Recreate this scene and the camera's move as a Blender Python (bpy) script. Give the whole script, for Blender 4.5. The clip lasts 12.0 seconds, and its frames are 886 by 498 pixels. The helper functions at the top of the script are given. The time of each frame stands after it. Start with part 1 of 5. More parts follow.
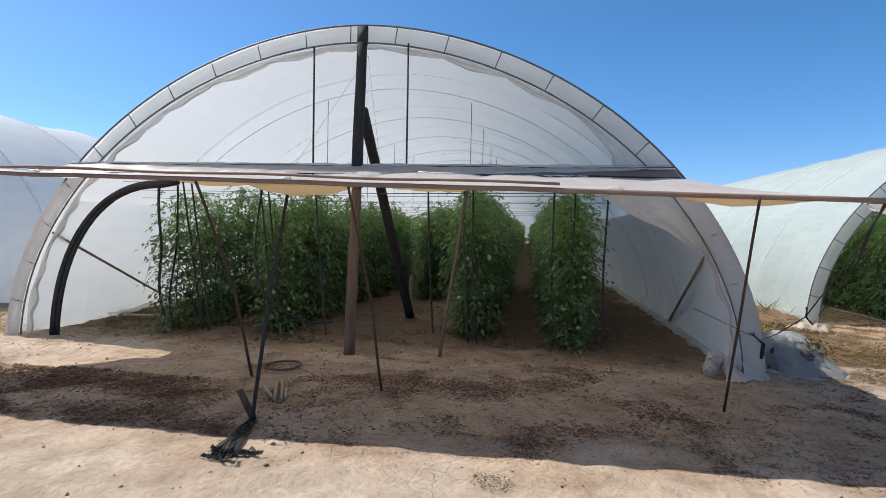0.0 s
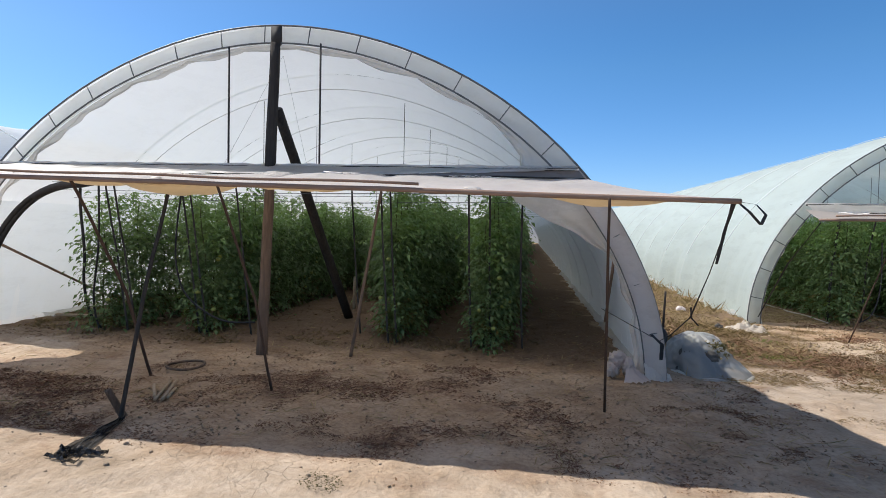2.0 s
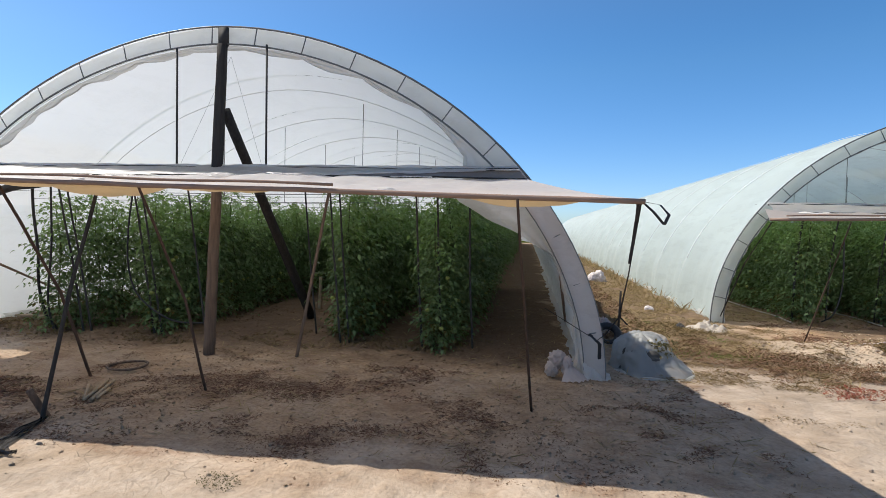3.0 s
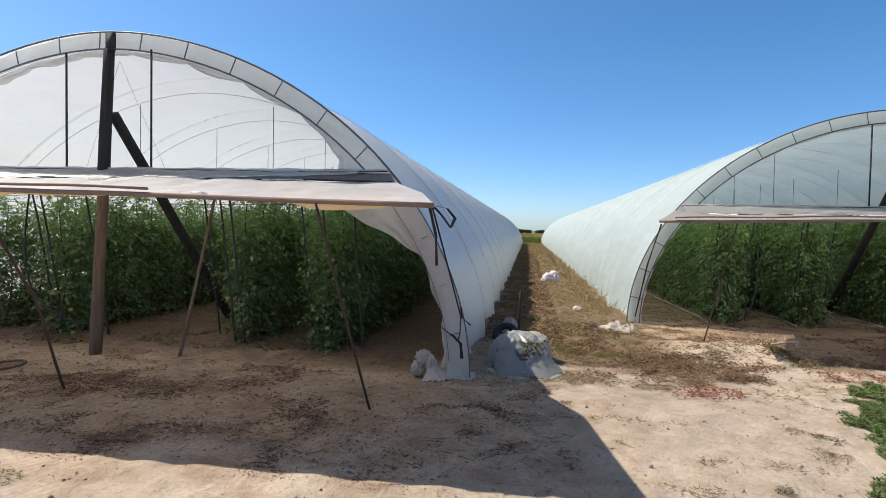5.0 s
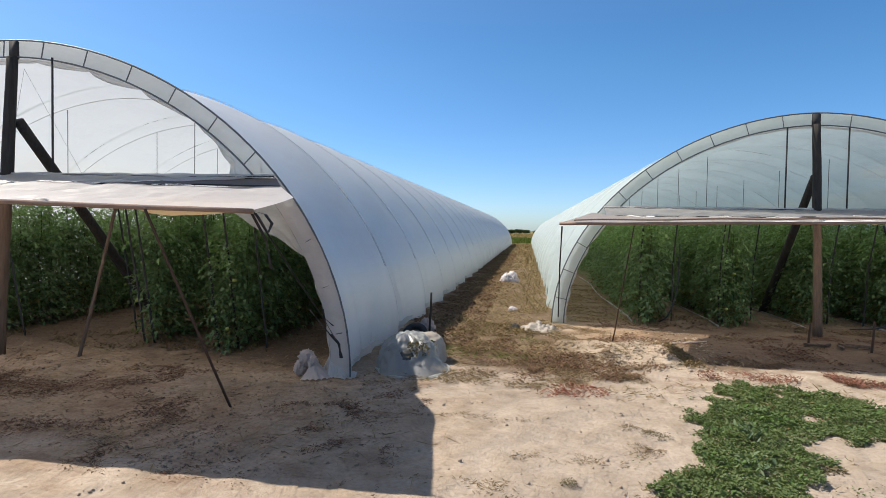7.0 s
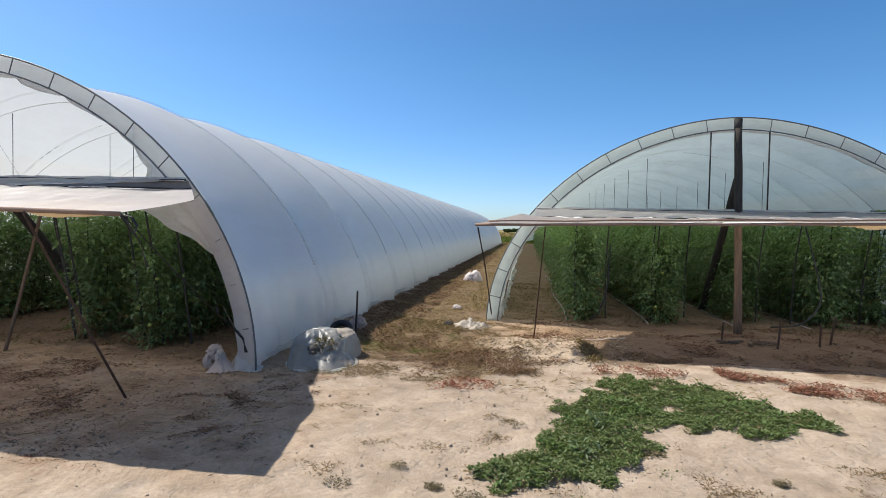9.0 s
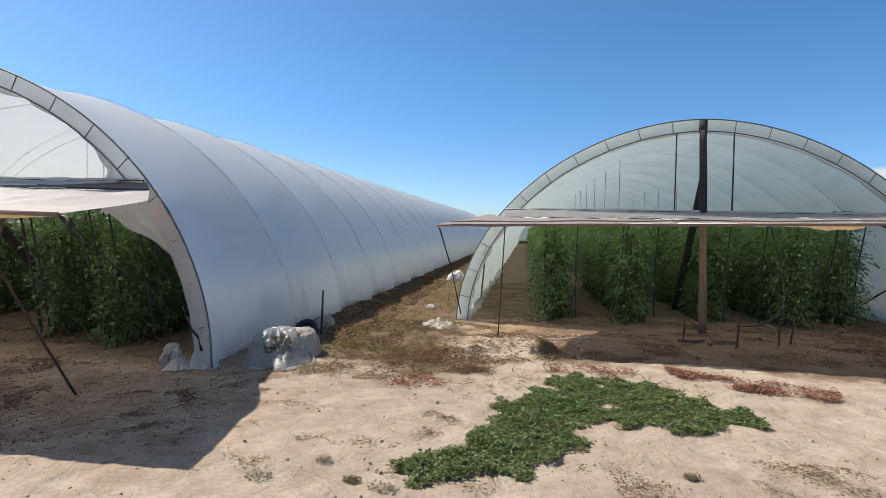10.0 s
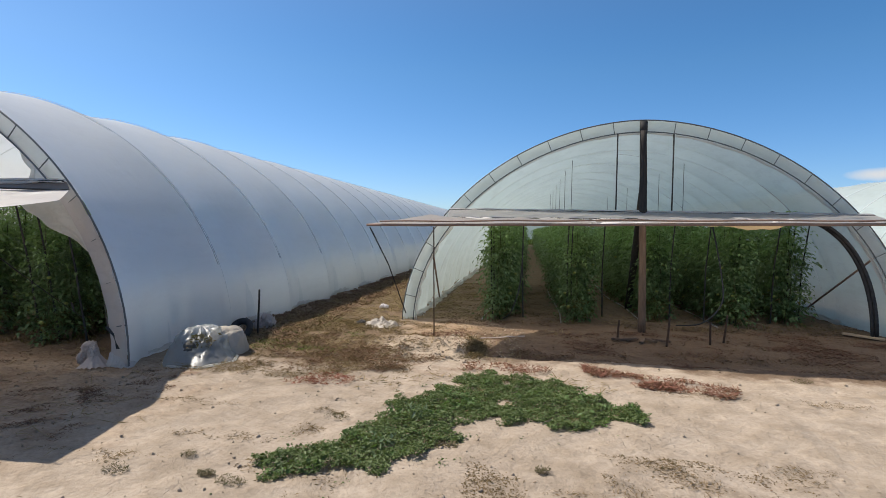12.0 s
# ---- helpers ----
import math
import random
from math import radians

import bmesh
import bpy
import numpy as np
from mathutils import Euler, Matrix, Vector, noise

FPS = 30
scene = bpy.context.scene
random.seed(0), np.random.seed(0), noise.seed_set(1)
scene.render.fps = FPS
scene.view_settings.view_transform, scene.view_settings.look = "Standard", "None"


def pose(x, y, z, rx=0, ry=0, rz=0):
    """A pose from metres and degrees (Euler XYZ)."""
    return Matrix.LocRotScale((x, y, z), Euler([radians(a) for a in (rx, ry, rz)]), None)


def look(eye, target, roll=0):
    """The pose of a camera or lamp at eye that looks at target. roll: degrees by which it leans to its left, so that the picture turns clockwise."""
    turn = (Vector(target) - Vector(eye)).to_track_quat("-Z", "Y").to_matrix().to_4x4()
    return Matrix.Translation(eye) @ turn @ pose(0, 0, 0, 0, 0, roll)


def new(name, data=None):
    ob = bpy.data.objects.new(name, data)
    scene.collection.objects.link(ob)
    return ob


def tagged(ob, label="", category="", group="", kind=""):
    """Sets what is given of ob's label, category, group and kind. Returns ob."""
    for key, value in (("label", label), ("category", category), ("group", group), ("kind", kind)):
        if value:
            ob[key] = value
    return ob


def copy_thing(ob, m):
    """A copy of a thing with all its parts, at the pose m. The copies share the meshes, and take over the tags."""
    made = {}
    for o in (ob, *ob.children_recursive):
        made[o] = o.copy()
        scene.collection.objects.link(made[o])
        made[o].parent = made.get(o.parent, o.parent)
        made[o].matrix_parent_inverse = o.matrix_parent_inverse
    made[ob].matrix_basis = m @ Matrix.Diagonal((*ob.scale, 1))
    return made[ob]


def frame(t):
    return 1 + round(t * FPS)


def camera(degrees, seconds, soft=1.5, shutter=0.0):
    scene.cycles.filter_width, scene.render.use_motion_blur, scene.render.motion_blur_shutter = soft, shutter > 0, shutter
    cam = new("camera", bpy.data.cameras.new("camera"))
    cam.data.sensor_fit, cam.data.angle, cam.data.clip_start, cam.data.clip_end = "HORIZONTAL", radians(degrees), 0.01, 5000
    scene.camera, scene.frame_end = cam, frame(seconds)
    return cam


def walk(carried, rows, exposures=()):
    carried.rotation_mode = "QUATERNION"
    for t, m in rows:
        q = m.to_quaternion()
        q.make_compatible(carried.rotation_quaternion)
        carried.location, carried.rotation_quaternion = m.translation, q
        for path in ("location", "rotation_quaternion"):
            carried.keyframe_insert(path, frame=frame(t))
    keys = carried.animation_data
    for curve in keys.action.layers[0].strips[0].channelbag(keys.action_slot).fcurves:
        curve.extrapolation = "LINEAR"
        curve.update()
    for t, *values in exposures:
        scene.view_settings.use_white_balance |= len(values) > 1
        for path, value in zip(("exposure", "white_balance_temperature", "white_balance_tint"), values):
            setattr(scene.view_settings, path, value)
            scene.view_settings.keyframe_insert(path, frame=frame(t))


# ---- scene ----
cam = camera(80.0, 12.0, 0.8)
PATH = [
    (0, (-2.463, -6.248, 1.573), (-2.78, -4.275, 1.496), 1.0),
    (0.5, (-2.247, -6.213, 1.575), (-2.563, -4.239, 1.499), 1.1),
    (1, (-1.978, -6.167, 1.574), (-2.294, -4.193, 1.5), 1.1),
    (1.5, (-1.702, -6.123, 1.58), (-2.019, -4.15, 1.506), 1.1),
    (2, (-1.394, -6.075, 1.586), (-1.711, -4.102, 1.512), 1.1),
    (2.5, (-1.104, -6.037, 1.589), (-1.417, -4.063, 1.516), 1.1),
    (3, (-0.742, -5.991, 1.601), (-1.057, -4.017, 1.527), 1.0),
    (5, (0.748, -5.871, 1.648), (0.433, -3.897, 1.574), 1.0),
    (5.5, (1.086, -5.846, 1.663), (0.771, -3.872, 1.589), 1.0),
    (6, (1.457, -5.834, 1.682), (1.142, -3.86, 1.608), 1.0),
    (6.5, (1.8, -5.815, 1.695), (1.482, -3.842, 1.621), 1.0),
    (7, (2.132, -5.822, 1.704), (1.816, -3.849, 1.631), 0.9),
    (7.5, (2.444, -5.83, 1.712), (2.129, -3.856, 1.639), 0.9),
    (9.5, (3.652, -5.957, 1.753), (3.34, -3.984, 1.676), 1.0),
    (10, (3.943, -5.955, 1.756), (3.631, -3.981, 1.681), 1.0),
    (10.5, (4.207, -5.93, 1.755), (3.895, -3.956, 1.682), 1.0),
    (11, (4.486, -5.907, 1.755), (4.174, -3.933, 1.682), 1.0),
    (11.5, (4.743, -5.887, 1.756), (4.432, -3.912, 1.683), 1.0),
    (12, (5.013, -5.866, 1.758), (4.701, -3.892, 1.686), 1.0),
]
walk(cam, [(t, look(eye, target, roll)) for t, eye, target, roll in PATH],
     [(0, 0.34, 6620, 10), (2.5, 0.38, 6800, 10), (5, 0.42, 6950, 10), (7.5, 0.40, 6950, 10), (10, 0.34, 6950, 10), (12, 0.22, 6950, 10)])

# Plastic tunnels with tomato crops; x runs across their fronts, y along them.

# ---- world, sun ----
SUN_WAY = Vector((0.79, -0.215, -1.0)).normalized()
world = bpy.data.worlds.new("sky")
scene.world = world
world.use_nodes = True
wn = world.node_tree.nodes
sky = wn.new("ShaderNodeTexSky")
sky.sky_type = "NISHITA"
sky.sun_disc = False
sky.sun_elevation = math.asin(-SUN_WAY.z)
sky.sun_rotation = math.atan2(-SUN_WAY.x, -SUN_WAY.y)
sky.altitude = 1200
sky.air_density, sky.dust_density, sky.ozone_density = 1.0, 1.3, 3.6
wn["Background"].inputs["Strength"].default_value = 0.120
vivid = wn.new("ShaderNodeHueSaturation")
world.node_tree.links.new(sky.outputs["Color"], vivid.inputs["Color"])
way = wn.new("ShaderNodeTexCoord").outputs["Generated"]
split = wn.new("ShaderNodeSeparateXYZ")
haze = wn.new("ShaderNodeValToRGB")
haze.color_ramp.elements[0].color, haze.color_ramp.elements[1].color = (0.66, 0.81, 1.07, 1), (1, 1, 1, 1)
haze.color_ramp.elements[1].position = 0.28
cool = wn.new("ShaderNodeMix")
cool.data_type, cool.blend_type = "RGBA", "MULTIPLY"
cool.inputs[0].default_value = 1.0
world.node_tree.links.new(way, split.inputs[0])
# deep blue low down, paler overhead
for socket, low, high in (("Saturation", 1.28, 0.85), ("Value", 1.07, 0.92)):
    grade = wn.new("ShaderNodeMapRange")
    grade.interpolation_type = "SMOOTHSTEP"
    for key, value in (("From Min", 0.30), ("From Max", 0.80), ("To Min", low), ("To Max", high)):
        grade.inputs[key].default_value = value
    world.node_tree.links.new(split.outputs["Z"], grade.inputs["Value"])
    world.node_tree.links.new(grade.outputs[0], vivid.inputs[socket])
world.node_tree.links.new(split.outputs["Z"], haze.inputs["Fac"])
world.node_tree.links.new(vivid.outputs["Color"], cool.inputs[6])
world.node_tree.links.new(haze.outputs["Color"], cool.inputs[7])


def sky_math(op, a, b):
    node = wn.new("ShaderNodeMath")
    node.operation, node.use_clamp = op, op == "SUBTRACT"
    for socket, value in zip(node.inputs, (a, b)):
        if isinstance(value, float):
            socket.default_value = value
        else:
            world.node_tree.links.new(value, socket)
    return node.outputs[0]


# a thin white cloud low over the farther tunnel
along = wn.new("ShaderNodeVectorMath")
along.operation = "DOT_PRODUCT"
along.inputs[1].default_value = (0.867, -0.49, 0.0)
world.node_tree.links.new(way, along.inputs[0])
wisp = wn.new("ShaderNodeTexNoise")
wisp.inputs["Scale"].default_value, wisp.inputs["Detail"].default_value = 26.0, 6.0
world.node_tree.links.new(way, wisp.inputs["Vector"])
across = sky_math("MULTIPLY", sky_math("ADD", along.outputs["Value"], -0.03), 17.0)
upward = sky_math("MULTIPLY", sky_math("ADD", split.outputs["Z"], -0.092), 85.0)
gone = sky_math("ADD", sky_math("MULTIPLY", across, across), sky_math("MULTIPLY", upward, upward))
gone = sky_math("ADD", gone, sky_math("MULTIPLY", wisp.outputs["Fac"], -1.2))
ahead = sky_math("GREATER_THAN", split.outputs["Y"], 0.3)
veil = sky_math("MULTIPLY", sky_math("SUBTRACT", 0.45, gone), sky_math("MULTIPLY", ahead, 1.1))
cloud = wn.new("ShaderNodeMix")
cloud.data_type = "RGBA"
cloud.inputs[7].default_value = (5.2, 5.4, 5.7, 1)
world.node_tree.links.new(veil, cloud.inputs[0])
world.node_tree.links.new(cool.outputs[2], cloud.inputs[6])
world.node_tree.links.new(cloud.outputs[2], wn["Background"].inputs["Color"])
sun_data = bpy.data.lights.new("sun", "SUN")
sun_data.energy, sun_data.angle, sun_data.color = 4.7, radians(0.55), (1.0, 0.97, 0.92)
sun = new("sun", sun_data)
sun.matrix_world = Matrix.Translation((-20, 10, 25)) @ SUN_WAY.to_track_quat("-Z", "Y").to_matrix().to_4x4()


# ---- materials ----
class Nodes:
    """A small node-tree writer."""

    def __init__(self, name):
        self.mat = bpy.data.materials.new(name)
        self.mat.use_nodes = True
        self.tree = self.mat.node_tree
        self.tree.nodes.clear()
        self.out = self.tree.nodes.new("ShaderNodeOutputMaterial")

    def add(self, kind, **sets):
        node = self.tree.nodes.new(kind)
        for key, value in sets.items():
            key = key.replace("__", " ")
            if key in node.inputs:
                self.feed(node.inputs[key], value)
            elif key == "data_type":
                node.data_type = value
            elif key == "blend_type":
                node.blend_type = value
            elif key == "operation":
                node.operation = value
            elif key == "use_clamp":
                node.use_clamp = value
            elif key == "interpolation_type":
                node.interpolation_type = value
            elif key == "feature":
                node.feature = value
            else:
                raise KeyError(key)
        return node

    def feed(self, socket, value):
        if isinstance(value, bpy.types.NodeSocket):
            self.tree.links.new(value, socket)
        elif isinstance(value, tuple) and len(value) == 3 and socket.type == "RGBA":
            socket.default_value = (*value, 1)
        else:
            socket.default_value = value

    def coords(self, which="Object"):
        return self.add("ShaderNodeTexCoord").outputs[which]

    def scaled(self, vec, s):
        node = self.add("ShaderNodeMapping")
        self.feed(node.inputs["Vector"], vec)
        node.inputs["Scale"].default_value = s
        return node.outputs["Vector"]

    def noise(self, vec, scale, detail=4.0, rough=0.55):
        node = self.add("ShaderNodeTexNoise", Scale=scale, Detail=detail, Roughness=rough)
        self.feed(node.inputs["Vector"], vec)
        return node.outputs["Fac"]

    def ramp(self, fac, *stops):
        node = self.add("ShaderNodeValToRGB")
        self.feed(node.inputs["Fac"], fac)
        els = node.color_ramp.elements
        while len(els) < len(stops):
            els.new(0.5)
        for el, (pos, col) in zip(els, stops):
            el.position = pos
            el.color = (*col, 1) if isinstance(col, tuple) else (col, col, col, 1)
        return node.outputs["Color"]

    def mix(self, fac, a, b, blend="MIX"):
        node = self.add("ShaderNodeMix", data_type="RGBA", blend_type=blend)
        self.feed(node.inputs[0], fac)
        self.feed(node.inputs[6], a)
        self.feed(node.inputs[7], b)
        return node.outputs[2]

    def math(self, op, a, b=0.5, clamp=False):
        node = self.add("ShaderNodeMath", operation=op, use_clamp=clamp)
        self.feed(node.inputs[0], a)
        self.feed(node.inputs[1], b)
        return node.outputs[0]

    def bump(self, height, strength, distance):
        return self.add("ShaderNodeBump", Height=height, Strength=strength, Distance=distance).outputs["Normal"]

    def finish(self, shader):
        self.tree.links.new(shader, self.out.inputs["Surface"])
        return self.mat


def solid(name, dark, light, scale=12.0, stretch=(1, 1, 1), rough=0.7, metal=0.0, bump=0.3, dist=0.004, fine=90.0):
    """Opaque surface with a coarse and a fine variation and some relief."""
    n = Nodes(name)
    vec = n.scaled(n.coords(), stretch)
    big, small = n.noise(vec, scale), n.noise(vec, fine, 3.0)
    col = n.mix(n.ramp(big, (0.3, 0.0), (0.7, 1.0)), dark, light)
    col = n.mix(0.35, col, n.mix(small, dark, light))
    b = n.add("ShaderNodeBsdfPrincipled", Roughness=rough, Metallic=metal)
    b.inputs["Specular IOR Level"].default_value = 0.25
    n.feed(b.inputs["Base Color"], col)
    n.feed(b.inputs["Normal"], n.bump(n.math("ADD", big, small), bump, dist))
    return n.finish(b.outputs[0])


def film_material(name, tint, through_share, stain, gloss=0.05, clear=0.0, dirt=1.0, rough=0.42):
    """Milky plastic film: scatters light back and lets light through; soil splashes, wrinkles and cloudy streaks."""
    n = Nodes(name)
    vec = n.coords()
    blotch = n.noise(n.scaled(vec, (1, 0.35, 1)), 1.3, 6.0, 0.6)
    spots = n.ramp(n.noise(vec, 7.0, 6.0, 0.7), (0.56, 0.0), (0.74, 1.0))
    streak = n.noise(n.scaled(vec, (1.0, 0.5, 2.2)), 2.3, 6.0, 0.7)
    col = n.mix(n.ramp(blotch, (0.35, 0.0), (0.75, 1.0)), tint, tuple(c * (1 - 0.14 * dirt) for c in tint))
    col = n.mix(n.ramp(streak, (0.52, 0.0), (0.60, 0.5 * dirt), (0.68, 0.0)), col, tuple(c * 0.80 for c in tint))
    col = n.mix(n.math("MULTIPLY", spots, 0.22 * dirt), col, stain)
    crease = n.noise(n.scaled(vec, (0.6, 1.6, 0.6)), 3.0, 5.0, 0.6)
    fine = n.noise(vec, 24.0, 3.0)
    warp = n.mix(0.12, n.scaled(vec, (0.7, 1.3, 0.7)), n.add("ShaderNodeTexNoise", Vector=vec, Scale=1.5).outputs["Color"])
    cells = n.add("ShaderNodeTexVoronoi", feature="DISTANCE_TO_EDGE", Vector=warp, Scale=1.3)
    folds = n.ramp(cells.outputs["Distance"], (0.0, 1.0), (0.07, 0.0))
    crease = n.math("ADD", crease, n.math("MULTIPLY", folds, n.math("MULTIPLY", blotch, 0.35)))
    normal = n.bump(n.math("ADD", crease, n.math("MULTIPLY", fine, 0.2)), 0.15 + 0.25 * dirt, 0.035)
    d = n.add("ShaderNodeBsdfDiffuse", Color=col, Normal=normal)
    t = n.add("ShaderNodeBsdfTranslucent", Color=col, Normal=normal)
    g = n.add("ShaderNodeBsdfGlossy", Roughness=rough, Normal=normal)
    m1 = n.add("ShaderNodeMixShader", Fac=through_share)
    n.tree.links.new(d.outputs[0], m1.inputs[1])
    n.tree.links.new(t.outputs[0], m1.inputs[2])
    rim = n.math("POWER", n.add("ShaderNodeLayerWeight", Blend=0.5, Normal=normal).outputs["Facing"], 4.0)
    m2 = n.add("ShaderNodeMixShader", Fac=n.math("ADD", n.math("MULTIPLY", rim, 0.14), gloss, True))
    n.tree.links.new(m1.outputs[0], m2.inputs[1])
    n.tree.links.new(g.outputs[0], m2.inputs[2])
    if not clear:
        return n.finish(m2.outputs[0])
    c = n.add("ShaderNodeBsdfTransparent", Color=(0.92, 0.96, 0.95))
    m3 = n.add("ShaderNodeMixShader", Fac=clear)
    n.tree.links.new(m2.outputs[0], m3.inputs[1])
    n.tree.links.new(c.outputs[0], m3.inputs[2])
    return n.finish(m3.outputs[0])


def leaf_material(name, a, b, thin=0.35, rough=0.5, shine=0.08):
    """Leaves that differ from one to the next and let some light through."""
    n = Nodes(name)
    island = n.add("ShaderNodeNewGeometry").outputs["Random Per Island"]
    obj = n.add("ShaderNodeObjectInfo").outputs["Random"]
    mixed = n.math("ADD", n.math("MULTIPLY", island, 0.75), n.math("MULTIPLY", obj, 0.25))
    col = n.mix(mixed, a, b)
    col = n.mix(n.math("MULTIPLY", n.noise(n.coords(), 30.0), 0.5), col, tuple(c * 0.6 for c in a))
    p = n.add("ShaderNodeBsdfPrincipled", Roughness=rough)
    p.inputs["Specular IOR Level"].default_value = shine
    n.feed(p.inputs["Base Color"], col)
    t = n.add("ShaderNodeBsdfTranslucent")
    n.feed(t.inputs["Color"], n.mix(0.5, col, (0.16, 0.24, 0.03)))
    m = n.add("ShaderNodeMixShader", Fac=thin)
    n.tree.links.new(p.outputs[0], m.inputs[1])
    n.tree.links.new(t.outputs[0], m.inputs[2])
    return n.finish(m.outputs[0])


def soil_material():
    """Sandy trodden ground; straw-strewn alley, darker tilled earth under the crops, painted shade before the tunnels,
    green and dry fields far off.
    """
    n = Nodes("sandy_soil")
    vec = n.coords()
    sep = n.add("ShaderNodeSeparateXYZ")
    n.feed(sep.inputs[0], vec)
    x, y = sep.outputs[0], sep.outputs[1]
    big, mid = n.noise(vec, 0.55, 5.0), n.noise(vec, 3.2, 6.0, 0.62)
    fine, grit = n.noise(vec, 26.0, 5.0, 0.65), n.noise(vec, 140.0, 2.0)
    sand = n.mix(n.ramp(big, (0.32, 0.0), (0.68, 1.0)), (0.59, 0.485, 0.385), (0.50, 0.405, 0.315))
    sand = n.mix(n.ramp(mid, (0.42, 0.0), (0.72, 0.8)), sand, (0.36, 0.28, 0.20))
    sand = n.mix(n.ramp(fine, (0.45, 0.0), (0.75, 0.55)), sand, (0.30, 0.225, 0.16))
    # trodden grey-brown stains drawn out across the sand, thicker beside the far edge of the yard
    stain = n.ramp(n.noise(n.scaled(vec, (0.55, 1.5, 1)), 1.3, 7.0, 0.68), (0.54, 0.0), (0.70, 0.55))
    sand = n.mix(stain, sand, (0.33, 0.255, 0.185))
    # earth with rotted leaves inside and before the tunnels, out front also painted shade
    earth = n.mix(n.ramp(mid, (0.35, 0.0), (0.7, 1.0)), (0.53, 0.37, 0.235), (0.36, 0.245, 0.15))
    earth = n.mix(n.ramp(fine, (0.4, 0.0), (0.75, 0.7)), earth, (0.21, 0.13, 0.08))
    wob = n.math("MULTIPLY", n.math("SUBTRACT", n.noise(vec, 1.1, 5.0, 0.65), 0.5), 2.6)

    def band(axis, lo, hi, soft):
        up = n.add("ShaderNodeMapRange", interpolation_type="SMOOTHSTEP")
        n.feed(up.inputs["Value"], n.math("ADD", axis, wob))
        up.inputs["From Min"].default_value, up.inputs["From Max"].default_value = lo - soft, lo + soft
        down = n.add("ShaderNodeMapRange", interpolation_type="SMOOTHSTEP")
        n.feed(down.inputs["Value"], n.math("ADD", axis, wob))
        down.inputs["From Min"].default_value, down.inputs["From Max"].default_value = hi - soft, hi + soft
        return n.math("MULTIPLY", up.outputs[0], n.math("SUBTRACT", 1.0, down.outputs[0]))

    zone_a = n.math("MULTIPLY", band(x, -7.2, 0.5, 0.9), band(y, -2.5, 70.0, 0.8))
    # earth colour carried right to where the awning's shade falls, to warm it
    zone_a = n.math("MAXIMUM", zone_a, n.math("MULTIPLY", n.math("MULTIPLY", band(x, -1.0, 1.5, 0.5), band(y, -2.6, -0.5, 0.5)), 0.6))
    zone_b = n.math("MULTIPLY", band(x, 2.9, 11.8, 0.4), band(y, 1.6, 75.0, 0.5))
    patchy = n.ramp(n.noise(vec, 0.9, 6.0, 0.7), (0.36, 0.6), (0.6, 1.0))
    col = n.mix(n.math("MULTIPLY", n.math("MAXIMUM", zone_a, zone_b), patchy), sand, earth)
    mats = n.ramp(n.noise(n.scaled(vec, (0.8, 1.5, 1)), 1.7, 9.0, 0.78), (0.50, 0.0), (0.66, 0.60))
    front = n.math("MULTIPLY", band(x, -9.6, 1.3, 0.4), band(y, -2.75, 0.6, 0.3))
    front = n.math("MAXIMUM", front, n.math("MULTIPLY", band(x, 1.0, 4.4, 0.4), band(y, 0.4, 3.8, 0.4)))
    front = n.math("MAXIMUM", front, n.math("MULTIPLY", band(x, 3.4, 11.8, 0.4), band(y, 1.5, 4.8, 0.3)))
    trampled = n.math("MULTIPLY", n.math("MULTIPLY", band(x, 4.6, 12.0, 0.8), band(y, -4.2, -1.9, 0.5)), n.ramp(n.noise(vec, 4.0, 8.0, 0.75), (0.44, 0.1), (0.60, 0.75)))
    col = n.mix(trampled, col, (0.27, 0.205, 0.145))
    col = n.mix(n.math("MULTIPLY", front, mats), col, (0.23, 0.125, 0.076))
    # the second awning's cast shadow, darkened into the soil colour
    awning_shade_b = n.math("MULTIPLY", band(x, 4.2, 12.4, 0.4), band(y, 1.5, 5.2, 0.3))
    col = n.mix(n.math("MULTIPLY", awning_shade_b, 0.8), col, n.mix(fine, (0.20, 0.135, 0.09), (0.10, 0.066, 0.045)))
    tilled_a = n.math("MULTIPLY", band(x, -9.4, -0.1, 0.15), band(y, 0.35, 62.0, 0.7))
    tilled_b = n.math("MULTIPLY", band(x, 2.9, 11.6, 0.15), band(y, 5.2, 70.0, 0.5))
    tilled = n.mix(n.ramp(fine, (0.35, 0.0), (0.7, 1.0)), (0.21, 0.135, 0.085), (0.12, 0.073, 0.045))
    col = n.mix(n.math("MAXIMUM", n.math("MULTIPLY", tilled_a, 0.85), n.math("MULTIPLY", tilled_b, 0.45)), col, tilled)
    bank = n.math("MULTIPLY", band(x, 2.6, 4.3, 0.25), band(y, 1.2, 3.0, 0.25))
    col = n.mix(n.math("MULTIPLY", bank, 0.8), col, n.mix(n.ramp(fine, (0.35, 0.0), (0.7, 1.0)), (0.56, 0.46, 0.35), (0.40, 0.32, 0.235)))
    alley = n.math("MULTIPLY", band(x, 0.3, 2.9, 0.4), band(y, 0.7, 68.0, 0.7))
    straw = n.mix(n.ramp(n.noise(vec, 5.0, 6.0, 0.7), (0.35, 0.0), (0.65, 1.0)), (0.25, 0.165, 0.095), (0.13, 0.083, 0.05))
    col = n.mix(n.math("MULTIPLY", alley, 0.9), col, straw)
    far = n.math("GREATER_THAN", y, 66.0)
    field = n.mix(n.ramp(n.noise(vec, 0.02, 3.0), (0.45, 0.0), (0.55, 1.0)), (0.36, 0.27, 0.13), (0.17, 0.17, 0.06))
    col = n.mix(far, col, field)
    col = n.mix(1.0, col, (0.80, 0.795, 0.79), "MULTIPLY")
